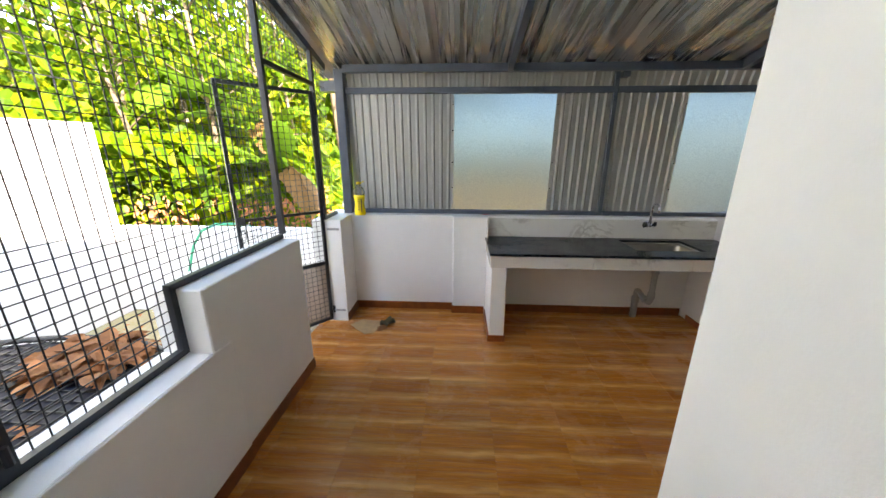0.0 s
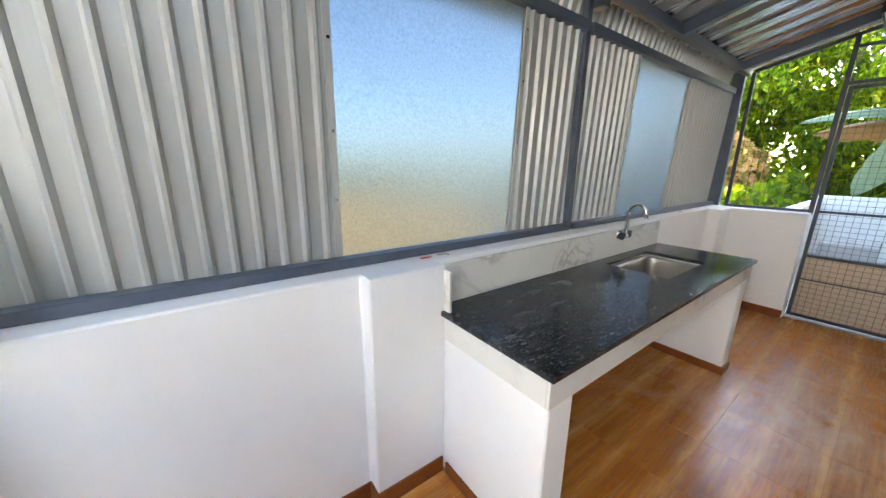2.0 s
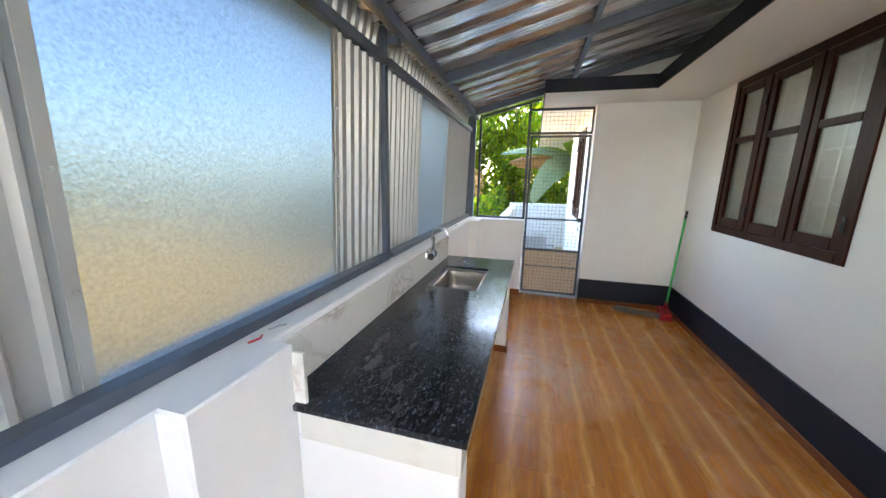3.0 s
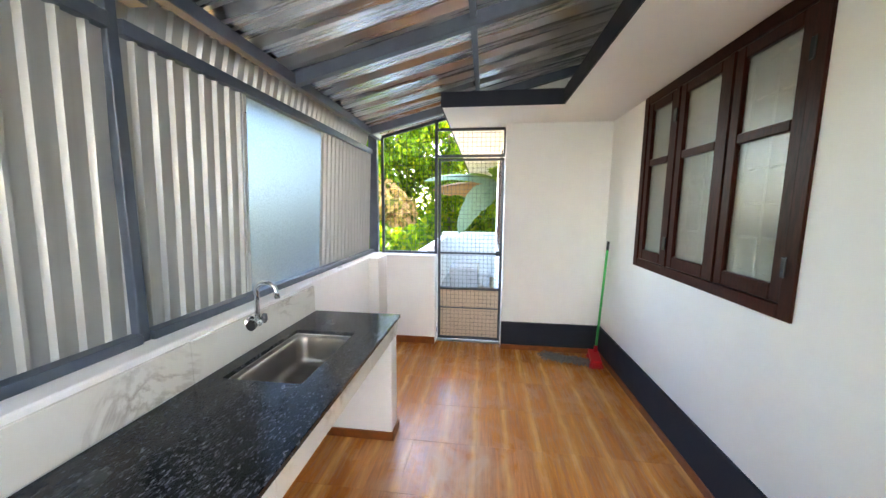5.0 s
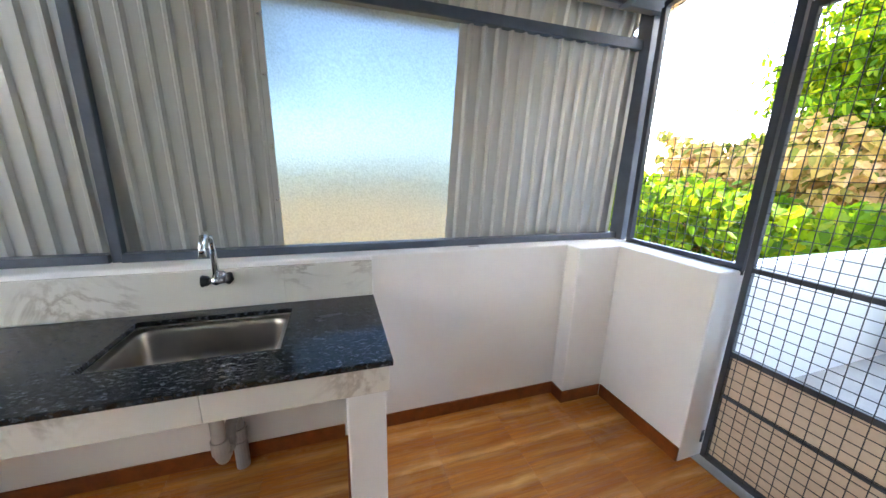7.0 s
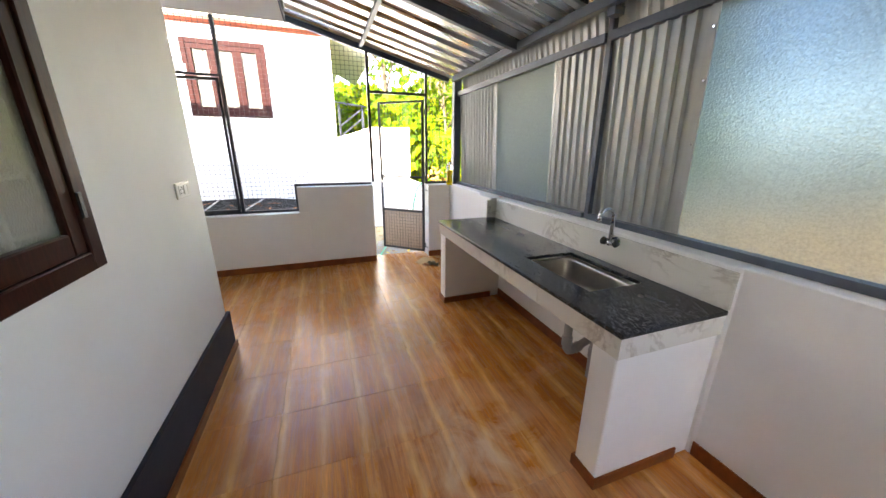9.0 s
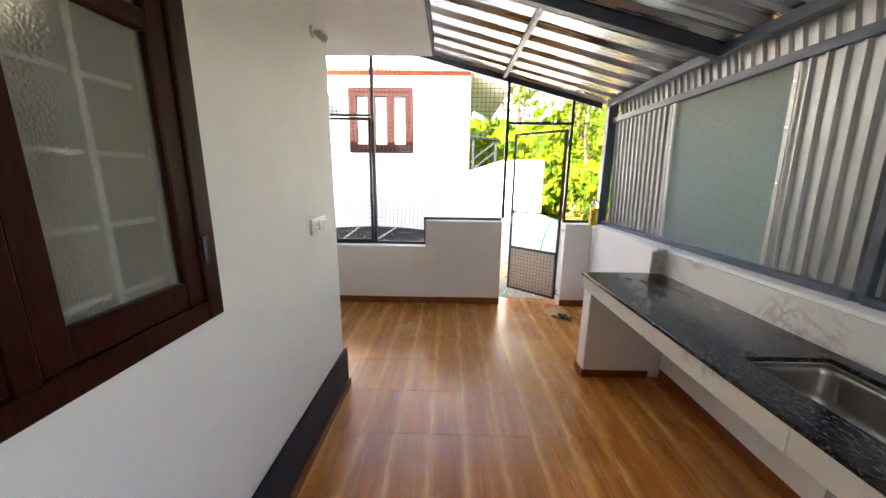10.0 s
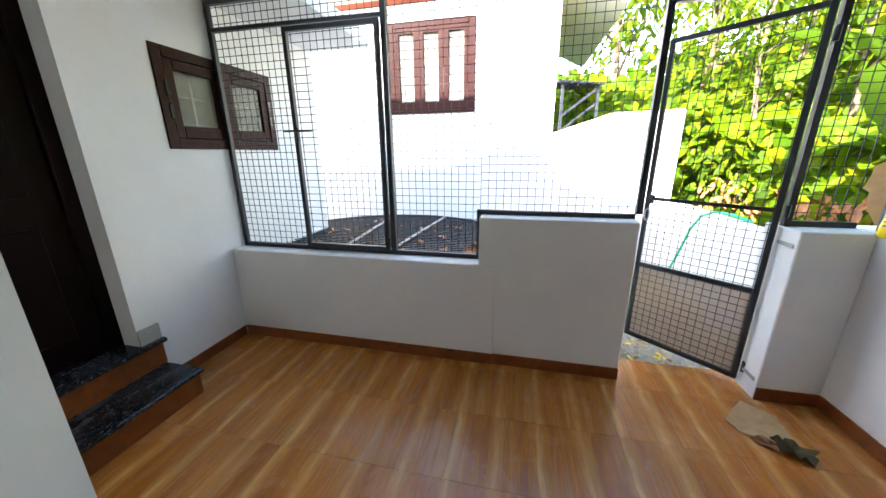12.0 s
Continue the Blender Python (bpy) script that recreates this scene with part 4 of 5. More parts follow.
part("liquid", lathe([(0.050, bz + 0.003), (0.056, bz + 0.012), (0.056, bz + 0.05), (0.047, bz + 0.09), (0.047, bz + 0.13), (0.056, bz + 0.175), (0.057, bz + 0.205)], bx, by), OIL, bot, "yellow liquid", smooth=True)
part("shell", lathe([(0.0572, bz + 0.206), (0.056, bz + 0.24), (0.042, bz + 0.275), (0.024, bz + 0.292), (0.018, bz + 0.30), (0.018, bz + 0.312)], bx, by), BOTTLE, bot, "clear bottle shoulder", smooth=True)
part("cap", lathe([(0.023, bz + 0.305), (0.023, bz + 0.325), (0.019, bz + 0.330)], bx, by, 1, 1), OIL, bot, "yellow cap")
part("ring_pull", Shape().tube([(bx + 0.02, by, bz + 0.318), (bx + 0.05, by, bz + 0.334), (bx + 0.055, by, bz + 0.326)], 0.005, 6), OIL, bot)
for i in range(6):
    z = bz + 0.06 + i * 0.02
    part("print_bar", Shape().box(bx - 0.005, bx + 0.014, by - 0.0445, by - 0.0405, z, z + 0.006), KNOB, bot, "dark print")
part("print_bar", Shape().box(bx + 0.024, bx + 0.034, by - 0.043, by - 0.036, bz + 0.04, bz + 0.17), KNOB, bot, "dark vertical print")

# broom, mop and scraps on the floor
br = thing("broom", (4.78, 1.26, 0.0), "red floor brush with a green handle leaning in the corner", "broom")
part("handle", Shape().tube([(4.80, 1.255, 0.075), (4.775, 1.215, 1.16)], 0.0115, 10), GREEN, br, "green handle", smooth=True)
part("grip", Shape().tube([(4.775, 1.215, 1.16), (4.773, 1.212, 1.25)], 0.0135, 10), KNOB, br, "black grip", smooth=True)
head = Shape().beam((4.56, 1.318, 0.066), (4.86, 1.262, 0.066), 0.10, 0.032)
part("brush_head", head, RED, br, "red brush head", bevel=0.006)
part("socket", Shape().tube([(4.80, 1.256, 0.07), (4.799, 1.254, 0.15)], [0.022, 0.015], 10), RED, br)
bristle = Shape()
rnd = random.Random(5)
for i in range(420):
    t, w = rnd.random(), rnd.uniform(-0.046, 0.046)
    x, y = 4.56 + 0.30 * t, 1.318 - 0.056 * t + w
    bristle.beam((x, y, 0.052), (x + rnd.uniform(-0.015, 0.015), y + w * 0.5 + rnd.uniform(-0.008, 0.008), 0.0), 0.004, 0.004)
part("bristles", bristle, RED, br, "red bristles", kind="stuff")
mop = thing("mop_head", (4.71, 1.56, 0.0), "flat grey yarn mop head lying on the floor", "mop")
part("backing", Shape().beam((4.66, 1.36, 0.020), (4.77, 1.77, 0.020), 0.08, 0.012), MOP, mop, bevel=0.004)
yarn = Shape()
for i in range(420):
    t = rnd.random()
    x, y = 4.66 + 0.11 * t, 1.36 + 0.41 * t
    a = rnd.uniform(0, 2 * math.pi)
    r = rnd.uniform(0.03, 0.085)
    p = (x + rnd.uniform(-0.035, 0.035), y + rnd.uniform(-0.02, 0.02), rnd.uniform(0.02, 0.04))
    q = (p[0] + r * 0.6 * math.cos(a), p[1] + r * 0.4 * math.sin(a), rnd.uniform(0.025, 0.045))
    e = (min(4.905, p[0] + r * math.cos(a)), p[1] + r * math.sin(a), rnd.uniform(0.004, 0.012))
    yarn.tube([p, q, e], 0.0045, 5)
part("yarn", yarn, MOP, mop, "grey yarn tufts", kind="stuff")


def ragged(poly, z, thick, lift=0.0, seed=1, steps=4):
    """A thin torn sheet over a rough polygon, gently curled."""
    r = random.Random(seed)
    pts = []
    for (ax, ay), (bx_, by_) in zip(poly, poly[1:] + poly[:1]):
        for i in range(steps):
            t = i / steps
            k = 0.012 if i else 0.0
            pts.append((ax + (bx_ - ax) * t + r.uniform(-k, k), ay + (by_ - ay) * t + r.uniform(-k, k)))
    cx, cy = sum(p[0] for p in pts) / len(pts), sum(p[1] for p in pts) / len(pts)
    s = Shape()
    k = len(pts)
    hs = [z + lift * r.random() for _ in pts]
    s.v = [(x, y, h + thick) for (x, y), h in zip(pts, hs)] + [(cx, cy, z + thick)] + [(x, y, h) for (x, y), h in zip(pts, hs)] + [(cx, cy, z)]
    for i in range(k):
        j = (i + 1) % k
        s.f += [(i, j, k), (k + 1 + j, k + 1 + i, 2 * k + 1), (j, i, k + 1 + i, k + 1 + j)]
    return s


solid("cardboard_scrap", ragged([(-0.08, 3.24), (0.11, 3.07), (0.20, 3.12), (0.24, 3.29), (0.12, 3.34), (0.02, 3.36)], 0.001, 0.004, 0.008, 3), CARD,
      "torn brown cardboard piece lying on the floor", "cardboard", kind="")
solid("cardboard_flap", ragged([(0.23, 3.20), (0.30, 3.22), (0.36, 3.31), (0.29, 3.36), (0.22, 3.31)], 0.004, 0.004, 0.05, 8), OLIVE,
      "curled damp dark cardboard flap lying on the floor", "cardboard", kind="")
solid("dry_leaf", ragged([(0.22, 3.13), (0.27, 3.17), (0.30, 3.24), (0.24, 3.25), (0.20, 3.19)], 0.001, 0.002, 0.03, 11, 2), DRYLEAF, "curled dry brown leaf on the floor", "leaf", kind="")


# ---- outside: neighbour's house and yard ----
nbh = thing("neighbour_house", (-5.5, -0.5, -0.12), "white neighbouring house with brown windows and a red eave band", "house")
NWY0, NWY1, NWZ0, NWZ1 = -0.28, 1.12, 2.08, 3.42
wl = Shape().plate([-5.0, NWY0, NWY1, 2.34], [-0.12, NWZ0, NWZ1, 3.66], [(1, 1)], 3.75, 3.97)
wl.v = [(-q, p, r) for p, q, r in wl.v]
part("wall", wl, WHITE, nbh)
part("wall", Shape().box(-9.0, -3.97, 2.12, 2.34, -0.12, 3.66), WHITE, nbh)
part("eave_band", Shape().box(-3.97, -3.735, -5.0, 2.35, 3.66, 3.74), RUST, nbh, "brick-red eave band")
part("roof", Shape().box(-9.5, -3.45, -5.4, 2.7, 3.74, 3.84).box(-9.3, -3.7, -5.2, 2.5, 3.84, 4.0), CREAM, nbh, "cream roof slab")
pr = Shape()
pr.v = [(-7, 2.34, 3.70), (-3.5, 2.34, 3.70), (-3.5, 3.15, 3.30), (-7, 3.15, 3.30), (-7, 2.34, 3.76), (-3.5, 2.34, 3.76), (-3.5, 3.15, 3.36), (-7, 3.15, 3.36)]
pr.f = [(0, 1, 2, 3), (7, 6, 5, 4), (0, 4, 5, 1), (1, 5, 6, 2), (2, 6, 7, 3), (3, 7, 4, 0)]
part("sunshade", pr, CREAM, nbh, "cream sloping sunshade")
wd = part("window", Shape().box(-3.80, -3.72, NWY0, NWY0 + 0.09, NWZ0, NWZ1).box(-3.80, -3.72, NWY1 - 0.09, NWY1, NWZ0, NWZ1)
          .box(-3.80, -3.72, NWY0 + 0.09, NWY1 - 0.09, NWZ0, NWZ0 + 0.09).box(-3.80, -3.72, NWY0 + 0.09, NWY1 - 0.09, NWZ1 - 0.09, NWZ1), BROWN_PAINT, nbh, "brown timber window", bevel=0.006)
for i in range(3):
    y0 = NWY0 + 0.09 + i * 0.4067
    y1 = y0 + 0.4067
    part("casement", Shape().box(-3.79, -3.73, y0, y0 + 0.08, NWZ0 + 0.09, NWZ1 - 0.09).box(-3.79, -3.73, y1 - 0.08, y1, NWZ0 + 0.09, NWZ1 - 0.09)
         .box(-3.79, -3.73, y0 + 0.08, y1 - 0.08, NWZ0 + 0.09, NWZ0 + 0.17).box(-3.79, -3.73, y0 + 0.08, y1 - 0.08, NWZ1 - 0.17, NWZ1 - 0.09), BROWN_PAINT, wd)
    part("pane", Shape().box(-3.768, -3.762, y0 + 0.075, y1 - 0.075, NWZ0 + 0.165, NWZ1 - 0.165), WINDOW_GLASS, wd)
part("curtain", Shape().box(-4.05, -4.02, NWY0 - 0.1, NWY1 + 0.1, NWZ0 - 0.1, NWZ1 + 0.1), ROOM, wd, "pale curtain")
aw = thing("awning", (-3.9, 2.8, -0.12), "small dark ribbed metal awning on thin posts", "awning")
af = Shape()
for i in range(14):
    y = 2.36 + 0.045 * i
    af.beam((-5.2, y, 2.62 - 0.12 * (y - 2.36)), (-3.45, y, 2.42 - 0.12 * (y - 2.36)), 0.04 if i % 2 else 0.03, 0.02 if i % 2 else 0.035)
part("roof_sheet", af, PLINTH, aw)
for y in (2.42, 2.9):
    part("post", Shape().beam((-3.55, y, -0.12), (-3.55, y, 2.38), 0.04, 0.04), BLACK, aw)
for z in (2.0, 2.2):
    part("brace", Shape().beam((-3.55, 2.42, z - 0.25), (-3.55, 2.9, z + 0.12), 0.03, 0.03), BLACK, aw)

# boundary walls
bw = Shape()
bw.v = [(x, y, z) for x in (-2.90, -2.75) for y, z in ((-4.0, -0.12), (3.74, -0.12), (3.74, 1.92), (2.95, 1.90), (0.9, 1.25), (-4.0, 1.2))]
bw.f = [(5, 4, 3, 2, 1, 0), (6, 7, 8, 9, 10, 11)] + [(i, (i + 1) % 6, 6 + (i + 1) % 6, 6 + i) for i in range(6)]
solid("boundary_wall", bw, WHITE, "white plastered boundary wall with a sloping top", "wall", bevel=0.01)
solid("boundary_wall_low", Shape().box(-2.75, -0.42, 3.66, 3.80, -0.12, 0.86), WHITE, "low white boundary wall", "wall", bevel=0.01)
solid("boundary_wall_yard", Shape().box(5.3, 9.4, 3.33, 3.48, -0.12, 0.90).box(9.4, 9.55, 0.5, 3.48, -0.12, 0.98), WHITE, "low white boundary wall behind the gate", "wall", bevel=0.01)
solid("wash_block", Shape().box(7.6, 8.3, 2.55, 3.1, -0.12, 0.42), CONCRETE, "grey cement block in the yard", "block", bevel=0.015)
solid("yard_paving", Shape().box(5.2, 9.4, 2.3, 3.33, -0.115, -0.05), CONCRETE, "pale cement paving in the yard", "paving")

# the covered well
WC, WR, WZ = (-1.06, 0.6), 1.31, 0.62
poly = []
for i in range(72):
    a = 2 * math.pi * i / 72
    poly.append((min(-0.43, WC[0] + WR * math.cos(a)), WC[1] + WR * math.sin(a)))
clean = [p for i, p in enumerate(poly) if (Vector(p) - Vector(poly[i - 1])).length > 0.004]
well = thing("well", (WC[0], WC[1], -0.12), "round cement well covered with black net and steel rods", "well")
part("well_wall", Shape().prism(clean, -0.12, WZ - 0.02), CONCRETE, well)
inner = [(WC[0] + (x - WC[0]) * 0.985, WC[1] + (y - WC[1]) * 0.985) for x, y in clean]
part("net_cover", Shape().prism(inner, WZ - 0.018, WZ - 0.006), PLINTH, well, "black net cover")
rim = Shape().tube([(x, y, WZ + 0.008) for x, y in clean] + [(*clean[0], WZ + 0.008)], 0.016, 8)
part("rim", rim, WIRE, well, "dark steel rim")
rods = Shape()
k = -1.26
while k < 1.27:
    h = math.sqrt(max(0.0, WR * WR - k * k)) * 0.985
    rods.beam((WC[0] - h, WC[1] + k, WZ), (min(-0.44, WC[0] + h), WC[1] + k, WZ), 0.006, 0.006)
    if WC[0] + k < -0.45:
        rods.beam((WC[0] + k, WC[1] - h, WZ + 0.007), (WC[0] + k, WC[1] + h, WZ + 0.007), 0.006, 0.006)
    k += 0.06
part("cover_mesh", rods, WIRE, well, "square rod mesh")
for k in (-0.35, 0.35):
    h = math.sqrt(WR * WR - k * k)
    part("rod", Shape().tube([(WC[0] - h, WC[1] + k, WZ + 0.02), (min(-0.45, WC[0] + h), WC[1] + k * 0.6, WZ + 0.02)], 0.013, 8), CONCRETE, well, "grey steel rod")


def scatter_leaves(name, n, place, size, mat, label, category, curl=0.3, seed=1, heart=True, kind="stuff"):
    """Many single leaves in one mesh. place(r) gives a spot and the way that the leaf faces."""
    r = random.Random(seed)
    half = [(0.0, 0.0), (0.30, -0.14), (0.52, 0.18), (0.36, 0.62), (0.0, 1.0)] if heart else [(0.0, 0.0), (0.16, 0.15), (0.24, 0.45), (0.15, 0.78), (0.0, 1.0)]
    s = Shape()
    for _ in range(n):
        p, face = place(r)
        face = Vector(face).normalized()
        down = Vector((r.uniform(-0.7, 0.7), r.uniform(-0.7, 0.7), -1 + r.uniform(-0.2, 0.6)))
        tip = (down - face * down.dot(face))
        if tip.length < 0.1:
            tip = face.orthogonal()
        tip.normalize()
        side = tip.cross(face)
        k = size * r.uniform(0.55, 1.25)
        b = len(s.v)
        c = curl * r.uniform(0.3, 1.2)
        for sg in (1, -1):
            for u, v in half:
                s.v.append(tuple(Vector(p) + side * (sg * u * k) + tip * (v * k) + face * (k * c * (abs(u) - 0.7 * v * v))))
        s.f.append(tuple(b + i for i in range(5)))
        s.f.append(tuple(b + 5 + i for i in reversed(range(5))))
    return tagged(new(name, s.mesh(name, mat)), label, category, "", kind)


def heap(r):
    a, q = r.uniform(0, 2 * math.pi), math.sqrt(r.random())
    return (-0.86 + 0.26 * q * math.cos(a), 1.72 + 0.2 * q * math.sin(a), WZ + 0.025 + 0.03 * (1 - q) * r.random()), (r.uniform(-0.5, 0.5), r.uniform(-0.5, 0.5), 1)


scatter_leaves("leaf_heap", 260, heap, 0.13, DRYLEAF, "heap of rust-brown dry leaves on the well cover", "dry leaves", 0.4, 4, False)


def litter(r):
    return (r.uniform(-2.6, -0.5), r.uniform(1.9, 3.6), -0.112), (r.uniform(-0.3, 0.3), r.uniform(-0.3, 0.3), 1)


scatter_leaves("leaf_litter", 200, litter, 0.10, DRYLEAF, "dry brown leaves on the yard ground", "dry leaves", 0.3, 9, False)
scatter_leaves("leaf_litter", 24, lambda r: ((r.uniform(-1.0, -0.42), r.uniform(2.6, 3.5), -0.105), (r.uniform(-0.3, 0.3), r.uniform(-0.3, 0.3), 1)), 0.09, YELLOWLEAF,
               "fallen yellow leaves outside the gate", "dry leaves", 0.3, 10, False)
scatter_leaves("leaf_litter", 70, lambda r: ((WC[0] + r.uniform(-0.9, 0.9), WC[1] + r.uniform(-0.8, 0.8), WZ + 0.02), (0, 0, 1)), 0.08, DRYLEAF, "dry leaves on the well net", "dry leaves", 0.3, 12, False)

peb = Shape()
rnd = random.Random(21)
for _ in range(2600):
    x, y, r_ = rnd.uniform(-1.6, -0.42), rnd.uniform(1.9, 3.64), rnd.uniform(0.008, 0.02)
    b = len(peb.v)
    q = [rnd.uniform(0.7, 1.2) * r_ for _ in range(6)]
    z = -0.12 + r_ * 0.4
    peb.v += [(x + q[0], y, z), (x, y + q[1], z), (x - q[2], y, z), (x, y - q[3], z), (x, y, z + q[4] * 0.7)]
    peb.f += [(b, b + 1, b + 4), (b + 1, b + 2, b + 4), (b + 2, b + 3, b + 4), (b + 3, b, b + 4)]
solid("gravel", peb, CONCRETE, "loose grey gravel outside the gate", "gravel", kind="stuff")

hose = [(-1.22, 3.92, 0.30), (-1.25, 3.85, 0.72), (-1.32, 3.80, 0.872), (-1.45, 3.73, 0.90), (-1.6, 3.67, 0.905), (-1.74, 3.63, 0.84), (-1.84, 3.60, 0.68), (-1.92, 3.57, 0.40), (-1.97, 3.50, 0.1), (-1.9, 3.3, -0.105), (-1.5, 3.0, -0.105), (-0.8, 2.75, -0.105), (-0.55, 2.65, -0.105)]
solid("garden_hose", Shape().tube(hose, 0.013, 8), HOSE, "green garden hose looped over the low boundary wall", "hose", kind="", smooth=True)

# ---- vegetation ----


def bank(x0, x1, y0, y1, z0, z1, bumps, seed):
    """Places on the near side of a leafy bank that faces the shed."""
    def place(r):
        x, y = r.uniform(x0, x1), r.uniform(y0, y1)
        h = z1 * (0.72 + 0.28 * noise.noise(Vector((x * bumps, y * bumps, seed))))
        z = z0 + (h - z0) * r.random() ** 0.8
        face = Vector((0.75, -0.55, 0.55)) + Vector((r.uniform(-0.7, 0.7), r.uniform(-0.7, 0.7), r.uniform(-0.5, 0.7)))
        return (x + 0.5 * noise.noise(Vector((y, z, seed))), y + 0.5 * noise.noise(Vector((x, z, seed + 3))), z), face
    return place


scatter_leaves("vine_thicket", 7000, bank(-6.2, -1.3, 4.6, 6.4, 0.0, 2.6, 0.8, 1), 0.19, VINE, "thicket of bright green broad vine leaves", "shrub", 0.25, 31)
scatter_leaves("vine_thicket", 7000, bank(-9.5, -2.2, 6.2, 9.0, 0.2, 4.8, 0.6, 5), 0.23, VINE, "tall bank of bright green vine leaves", "shrub", 0.25, 32)
scatter_leaves("vine_thicket", 5200, bank(-9.5, -4.0, 2.9, 6.2, 0.0, 3.6, 0.6, 8), 0.20, VINE, "green vines behind the boundary wall", "shrub", 0.25, 33)
scatter_leaves("undergrowth", 3600, bank(-3.8, -1.2, 4.5, 8.0, -0.1, 2.2, 0.8, 2), 0.14, TREELEAF, "mixed green undergrowth behind the low wall", "shrub", 0.25, 34, False)


def tree(name, base, height, spread, r0, seed, leaf=0.2, n=1700, mat=TREELEAF, label="slender tree with a loose green crown", low=0.45):
    r = random.Random(seed)
    t = thing(name, base, label, "tree")
    bx_, by_, bz_ = base
    lean = Vector((r.uniform(-0.12, 0.12), r.uniform(-0.12, 0.12), 1))
    trunk = [Vector(base) + lean * (height * i / 6) + Vector((r.uniform(-0.06, 0.06), r.uniform(-0.06, 0.06), 0)) for i in range(7)]
    part("trunk", Shape().tube(trunk, [r0 * (1 - 0.75 * i / 6) for i in range(7)], 10), BARK, t, smooth=True)
    ends = []
    for i in range(9):
        s0 = trunk[0].lerp(trunk[-1], low + (0.97 - low) * i / 8)
        a = i * 2.4 + r.random()
        e = s0 + Vector((math.cos(a) * spread * r.uniform(0.5, 1), math.sin(a) * spread * r.uniform(0.5, 1), spread * r.uniform(0.2, 0.7)))
        m = s0.lerp(e, 0.5) + Vector((0, 0, spread * 0.12))
        part("limb", Shape().tube([s0, m, e], [r0 * 0.32, r0 * 0.2, r0 * 0.06], 6), BARK, t, smooth=True)
        ends += [m, e, e.lerp(m, 0.4)]

    def place(q):
        c = ends[q.randrange(len(ends))]
        d = Vector((q.gauss(0, 1), q.gauss(0, 1), q.gauss(0, 0.8)))
        p = c + d * (spread * 0.22)
        return tuple(p), Vector((q.uniform(-1, 1), q.uniform(-1, 1), q.uniform(0.1, 1.2)))
    cr = scatter_leaves("crown", n, place, leaf, mat, "", "", 0.25, seed + 50, False)
    under(cr, t)
    return t



for k, (x, y, h) in enumerate(((-1.5, 4.9, 3.6), (-2.5, 5.1, 4.4), (-3.3, 4.8, 4.0), (-4.2, 5.4, 5.0), (-5.6, 4.7, 4.6), (-2.0, 6.6, 5.2))):
    tree("tree", (x, y, -0.12), h, 0.7, 0.05, 80 + k, 0.14, 420, TREELEAF, "slim young tree with a thin pale trunk", 0.5)
scatter_leaves("dry_thicket", 2200, bank(-3.4, -1.2, 4.3, 6.0, -0.1, 1.5, 0.9, 3), 0.10, DRYLEAF, "hanging dry brown banana leaves", "dry leaves", 0.4, 35, False)
tree("tree", (-5.2, 7.6, -0.12), 6.5, 1.7, 0.11, 3)
tree("tree", (-7.4, 6.4, -0.12), 7.5, 2.0, 0.13, 4)
tree("tree", (-3.2, 9.2, -0.12), 8.0, 2.2, 0.13, 5)
tree("tree", (-9.0, 9.0, -0.12), 8.5, 2.6, 0.15, 6)
tree("tree", (-1.6, 8.2, -0.12), 6.2, 1.8, 0.10, 7)
tree("tree", (-6.4, 11.5, -0.12), 9.5, 3.0, 0.16, 8, 0.3)
tree("tree", (-11.5, 5.0, -0.12), 8.5, 2.8, 0.16, 9, 0.3)
tree("tree", (-13, 10.0, -0.12), 10, 3.4, 0.2, 10, 0.34)
tree("tree", (0.4, 13.0, -0.12), 7, 2.6, 0.16, 11, 0.3)


def banana(base, height, leaves, seed, label, scale=1.0):
    """A banana plant: a sheathed stem and long arching blades with torn edges."""
    r = random.Random(seed)
    t = thing("banana_plant", base, label, "banana plant")
    b = Vector(base)
    top_ = b + Vector((0.05, 0.05, height))
    part("stem", Shape().tube([b, b.lerp(top_, 0.5), top_], [0.13 * scale, 0.10 * scale, 0.05 * scale], 12), BARK, t, smooth=True)
    for yaw, rise, length, width, mat, droop, *toward in leaves:
        a = radians(yaw)
        out = Vector((math.cos(a), math.sin(a), 0))
        side = Vector((-math.sin(a), math.cos(a), 0))
        s = Shape()
        n = 16
        for i in range(n + 1):
            u = i / n
            p = top_ + out * (length * u * (1 - 0.25 * droop * u)) + Vector((0, 0, rise * u - droop * length * u * u))
            w = width * 0.5 * (math.sin(math.pi * min(1, 0.06 + u * 0.94)) ** 0.55) * (1 + r.uniform(-0.12, 0.1))
            fold = 0.25 * w + (0.5 * w if mat is BANANA_DRY else 0.0)
            sd, fd = side, Vector((0, 0, -fold))
            if toward:
                run = (out * (1 - 0.5 * droop * u) + Vector((0, 0, rise / length - 2 * droop * u))).normalized()
                sd, fd = run.cross(Vector(toward[0])).normalized(), Vector(toward[0]) * (-fold)
            s.v += [tuple(p + sd * w + fd), tuple(p), tuple(p - sd * w + fd)]
        for i in range(n):
            k = 3 * i
            s.f += [(k, k + 1, k + 4, k + 3), (k + 1, k + 2, k + 5, k + 4)]
        lf = part("leaf_blade", s, mat, t, smooth=True)
        md = Shape().tube([s.v[3 * i + 1] for i in range(n + 1)], [0.016 * scale * (1 - 0.8 * i / n) for i in range(n + 1)], 5)
        part("midrib", md, mat, lf)
    return t


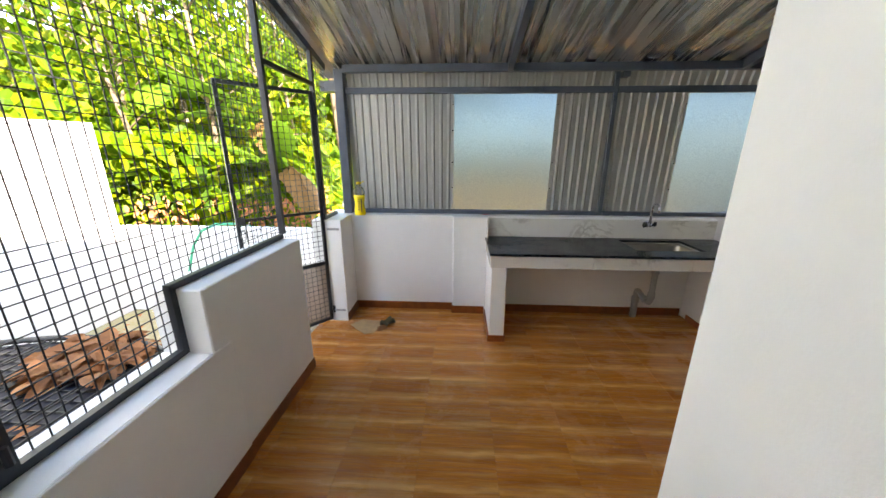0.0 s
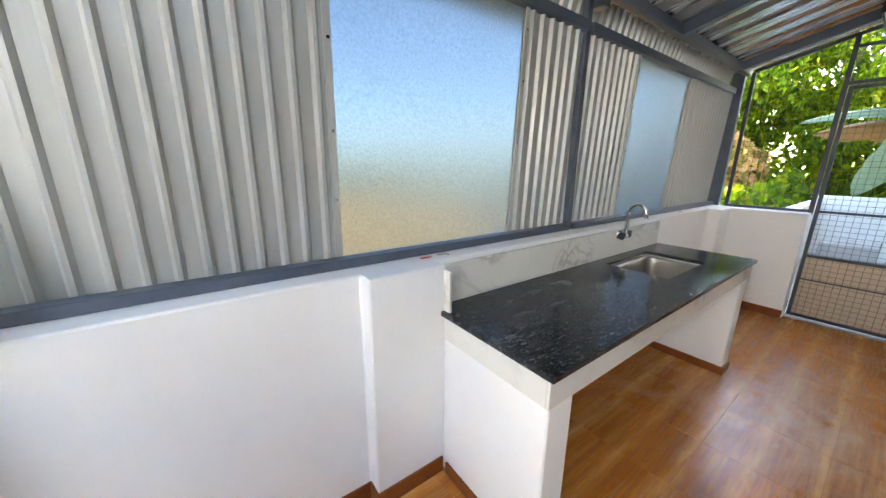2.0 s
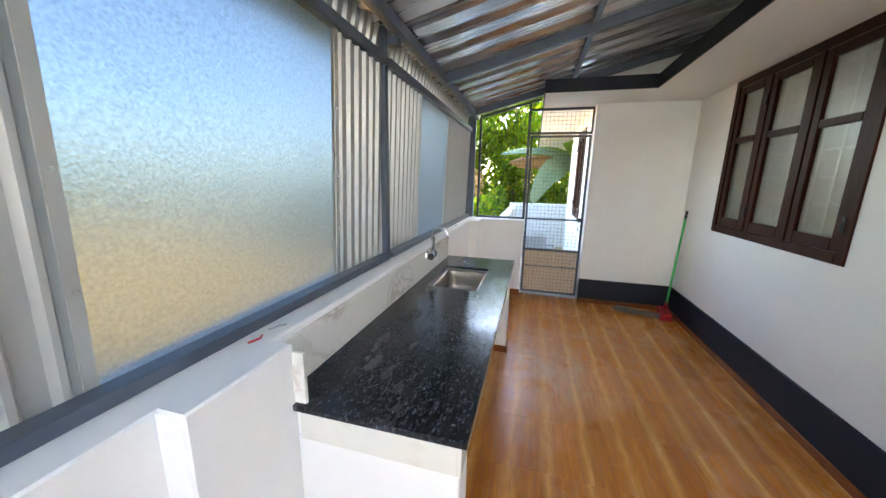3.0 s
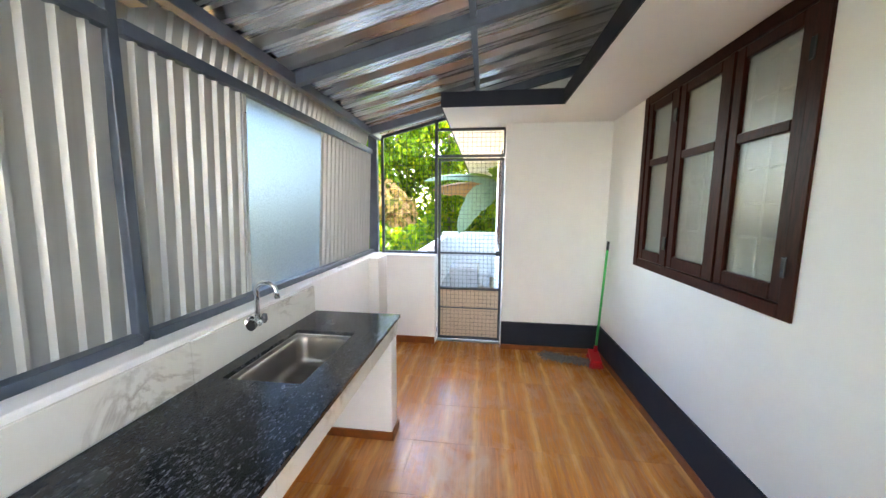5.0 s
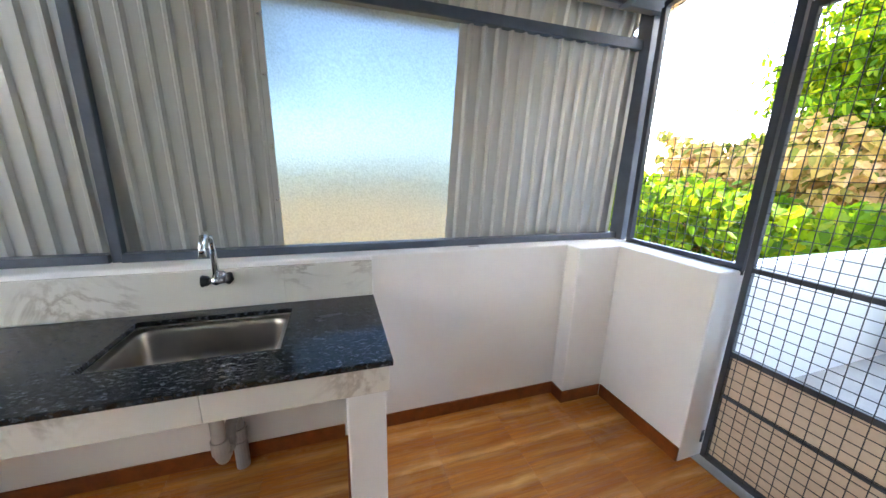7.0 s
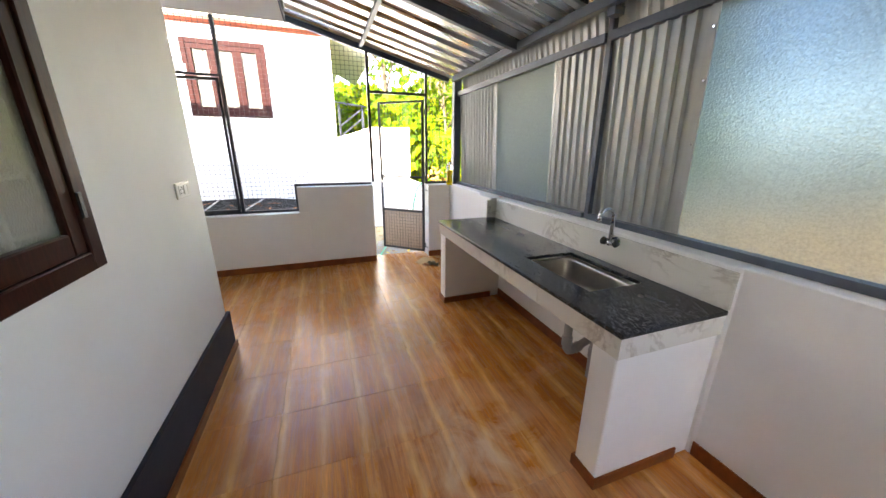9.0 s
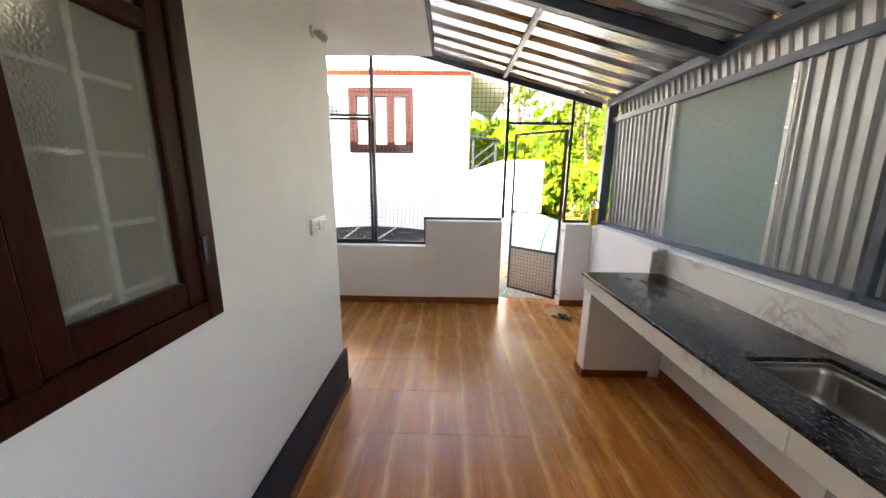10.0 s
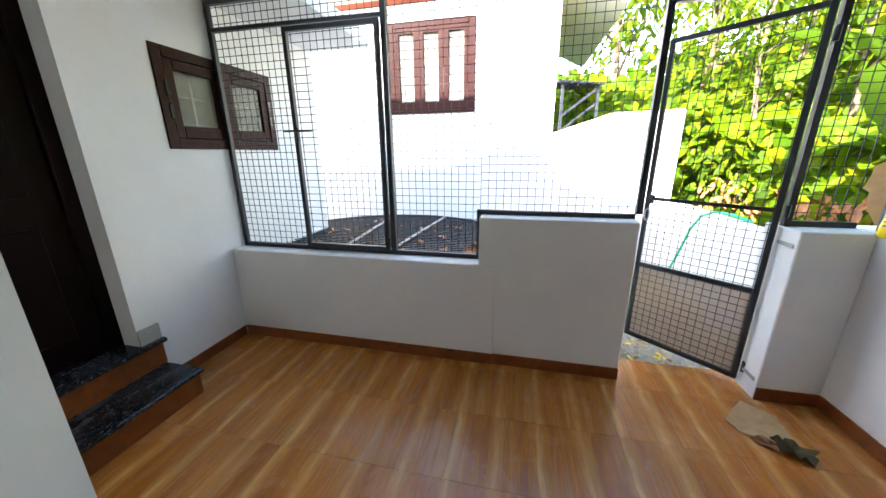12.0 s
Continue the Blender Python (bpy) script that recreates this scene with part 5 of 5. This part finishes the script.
banana((-2.1, 5.6, -0.12), 2.1, [(200, 0.9, 1.5, 0.5, BANANA, 0.55), (-60, 0.8, 1.3, 0.45, BANANA_DRY, 0.9), (250, 1.2, 1.5, 0.5, BANANA, 0.4), (-20, 1.0, 1.2, 0.45, BANANA, 0.7), (80, 1.1, 1.4, 0.5, BANANA, 0.5)], 2,
       "banana plant with green and dry brown leaves")
banana((-3.6, 5.9, -0.12), 2.6, [(190, 0.9, 1.6, 0.5, BANANA, 0.6), (-70, 0.7, 1.5, 0.5, BANANA, 0.7), (-10, 1.2, 1.5, 0.5, BANANA, 0.5), (110, 1.1, 1.4, 0.5, BANANA, 0.5)], 3, "banana plant with arching green leaves")
banana((-1.5, 4.8, -0.12), 1.5, [(230, 0.9, 1.1, 0.4, BANANA, 0.5), (-40, 0.6, 1.1, 0.4, BANANA_DRY, 1.0), (180, 0.7, 1.1, 0.4, BANANA, 0.7), (300, 1.1, 1.0, 0.36, BANANA, 0.5)], 7, "short banana plant with torn leaves")
banana((8.15, 1.9, -0.12), 2.1, [(126, 0.3, 1.5, 0.46, BANANA_PALE, 0.80, (-0.94, -0.1, 0.33)), (112, 0.30, 1.7, 0.40, BANANA_DRY, 0.22, (-0.8, 0, 0.6)), (104, 0.75, 1.9, 0.26, BANANA_PALE, 0.34, (-0.6, 0, 0.8)), (60, 1.0, 1.5, 0.5, BANANA, 0.5), (160, 1.0, 1.2, 0.5, BANANA, 0.6), (-30, 1.0, 1.4, 0.5, BANANA, 0.5)], 5,
       "banana plant with pale and dry drooping leaves")
banana((10.4, 1.6, -0.12), 1.9, [(170, 0.9, 1.4, 0.5, BANANA, 0.5), (100, 1.1, 1.4, 0.5, BANANA, 0.5), (240, 0.8, 1.3, 0.5, BANANA, 0.6), (20, 1.0, 1.3, 0.5, BANANA, 0.5)], 6, "green banana plant behind the boundary wall")


def east_bank(x0, x1, y0, y1, z1, seed):
    def place(r):
        x, y = r.uniform(x0, x1), r.uniform(y0, y1)
        z = z1 * (0.7 + 0.3 * noise.noise(Vector((x * 0.8, y * 0.8, seed)))) * r.random() ** 0.7
        return (x, y, z), Vector((-0.7, -0.2, 0.6)) + Vector((r.uniform(-0.8, 0.8), r.uniform(-0.8, 0.8), r.uniform(-0.5, 0.7)))
    return place


scatter_leaves("rusty_bush", 3600, east_bank(9.4, 11.2, 4.5, 7.2, 2.75, 4), 0.17, BUSHLEAF, "bush with rust-orange and pale leaves", "shrub", 0.3, 61)
scatter_leaves("green_bush", 5200, east_bank(7.8, 11.5, 3.7, 8.5, 1.75, 6), 0.14, VINE, "dense green bush behind the boundary wall", "shrub", 0.3, 62)
scatter_leaves("green_bush", 1500, east_bank(11.7, 13.8, 0.5, 4.0, 2.2, 9), 0.18, VINE, "green bushes at the end of the yard", "shrub", 0.3, 63, False)
tree("tree", (12.6, 3.5, -0.12), 4.2, 1.4, 0.12, 21, 0.17, 8000, VINE, "round bushy tree with a bright green crown", 0.35)
tree("tree", (13.5, 1.2, -0.12), 4.6, 1.8, 0.15, 16, 0.2, 6000, VINE, "broad tree with a bright green crown", 0.3)
tree("tree", (11.8, 5.0, -0.12), 3.9, 1.3, 0.12, 19, 0.17, 9000, VINE, "round bushy tree with a bright green crown", 0.45)
scatter_leaves("far_thicket", 9000, east_bank(13.0, 16.5, -2.0, 11.0, 1.7, 14), 0.30, VINE, "dense green thicket behind the yard", "shrub", 0.3, 66, False)
scatter_leaves("far_thicket", 3200, east_bank(11.8, 14.0, 0.0, 7.0, 2.8, 15), 0.24, VINE, "bright green thicket behind the yard", "shrub", 0.3, 67, False)

scatter_leaves("far_thicket", 6500, bank(-15.0, -2.0, 9.5, 13.0, 0.5, 6.5, 0.4, 21), 0.42, VINE, "tall green thicket far behind the yard", "shrub", 0.25, 68)
scatter_leaves("far_thicket", 3500, bank(-15.0, -10.0, 2.0, 9.5, 0.5, 5.5, 0.4, 23), 0.40, VINE, "tall green thicket behind the neighbouring house", "shrub", 0.25, 69)

# north side, seen only as a blur through the frosted panels
scatter_leaves("hedge", 2600, bank(-6.0, 14.0, 26.0, 29.0, 0.0, 1.6, 0.6, 12), 0.4, VINE, "loose green hedge beyond the shed", "hedge", 0.25, 71)
solid("soil_strip", Shape().box(-0.6, 8.5, 3.9, 26, -0.118, -0.09), SOIL, "strip of orange-brown soil beside the shed", "ground")

# ---- floor tiles ----
STEP = 0.4265


def tile_shape(x0, x1):
    return Shape().box(x0, x1, -STEP / 2 + 0.0004, STEP / 2 - 0.0004, -0.009, 0.0).mesh("tile", TILE, 0.0006)


whole = tile_shape(-STEP / 2 + 0.0004, STEP / 2 - 0.0004)
cut = tile_shape(-0.107, STEP / 2 - 0.0004)
for i in range(-5, 9):
    for j in range(-6, 6):
        x, y = 1.632 + (i + 0.5) * STEP, 1.612 + (j + 0.5) * STEP
        if x + STEP / 2 > 5.4 or y - STEP / 2 > 3.62 or y + STEP / 2 < -0.28:
            continue
        if x - STEP / 2 > 1.62 and y + STEP / 2 < 1.175:
            continue
        t = new("tile", cut if i == -5 else whole)
        t.parent = floor
        t.location = (x, y, 0.0)
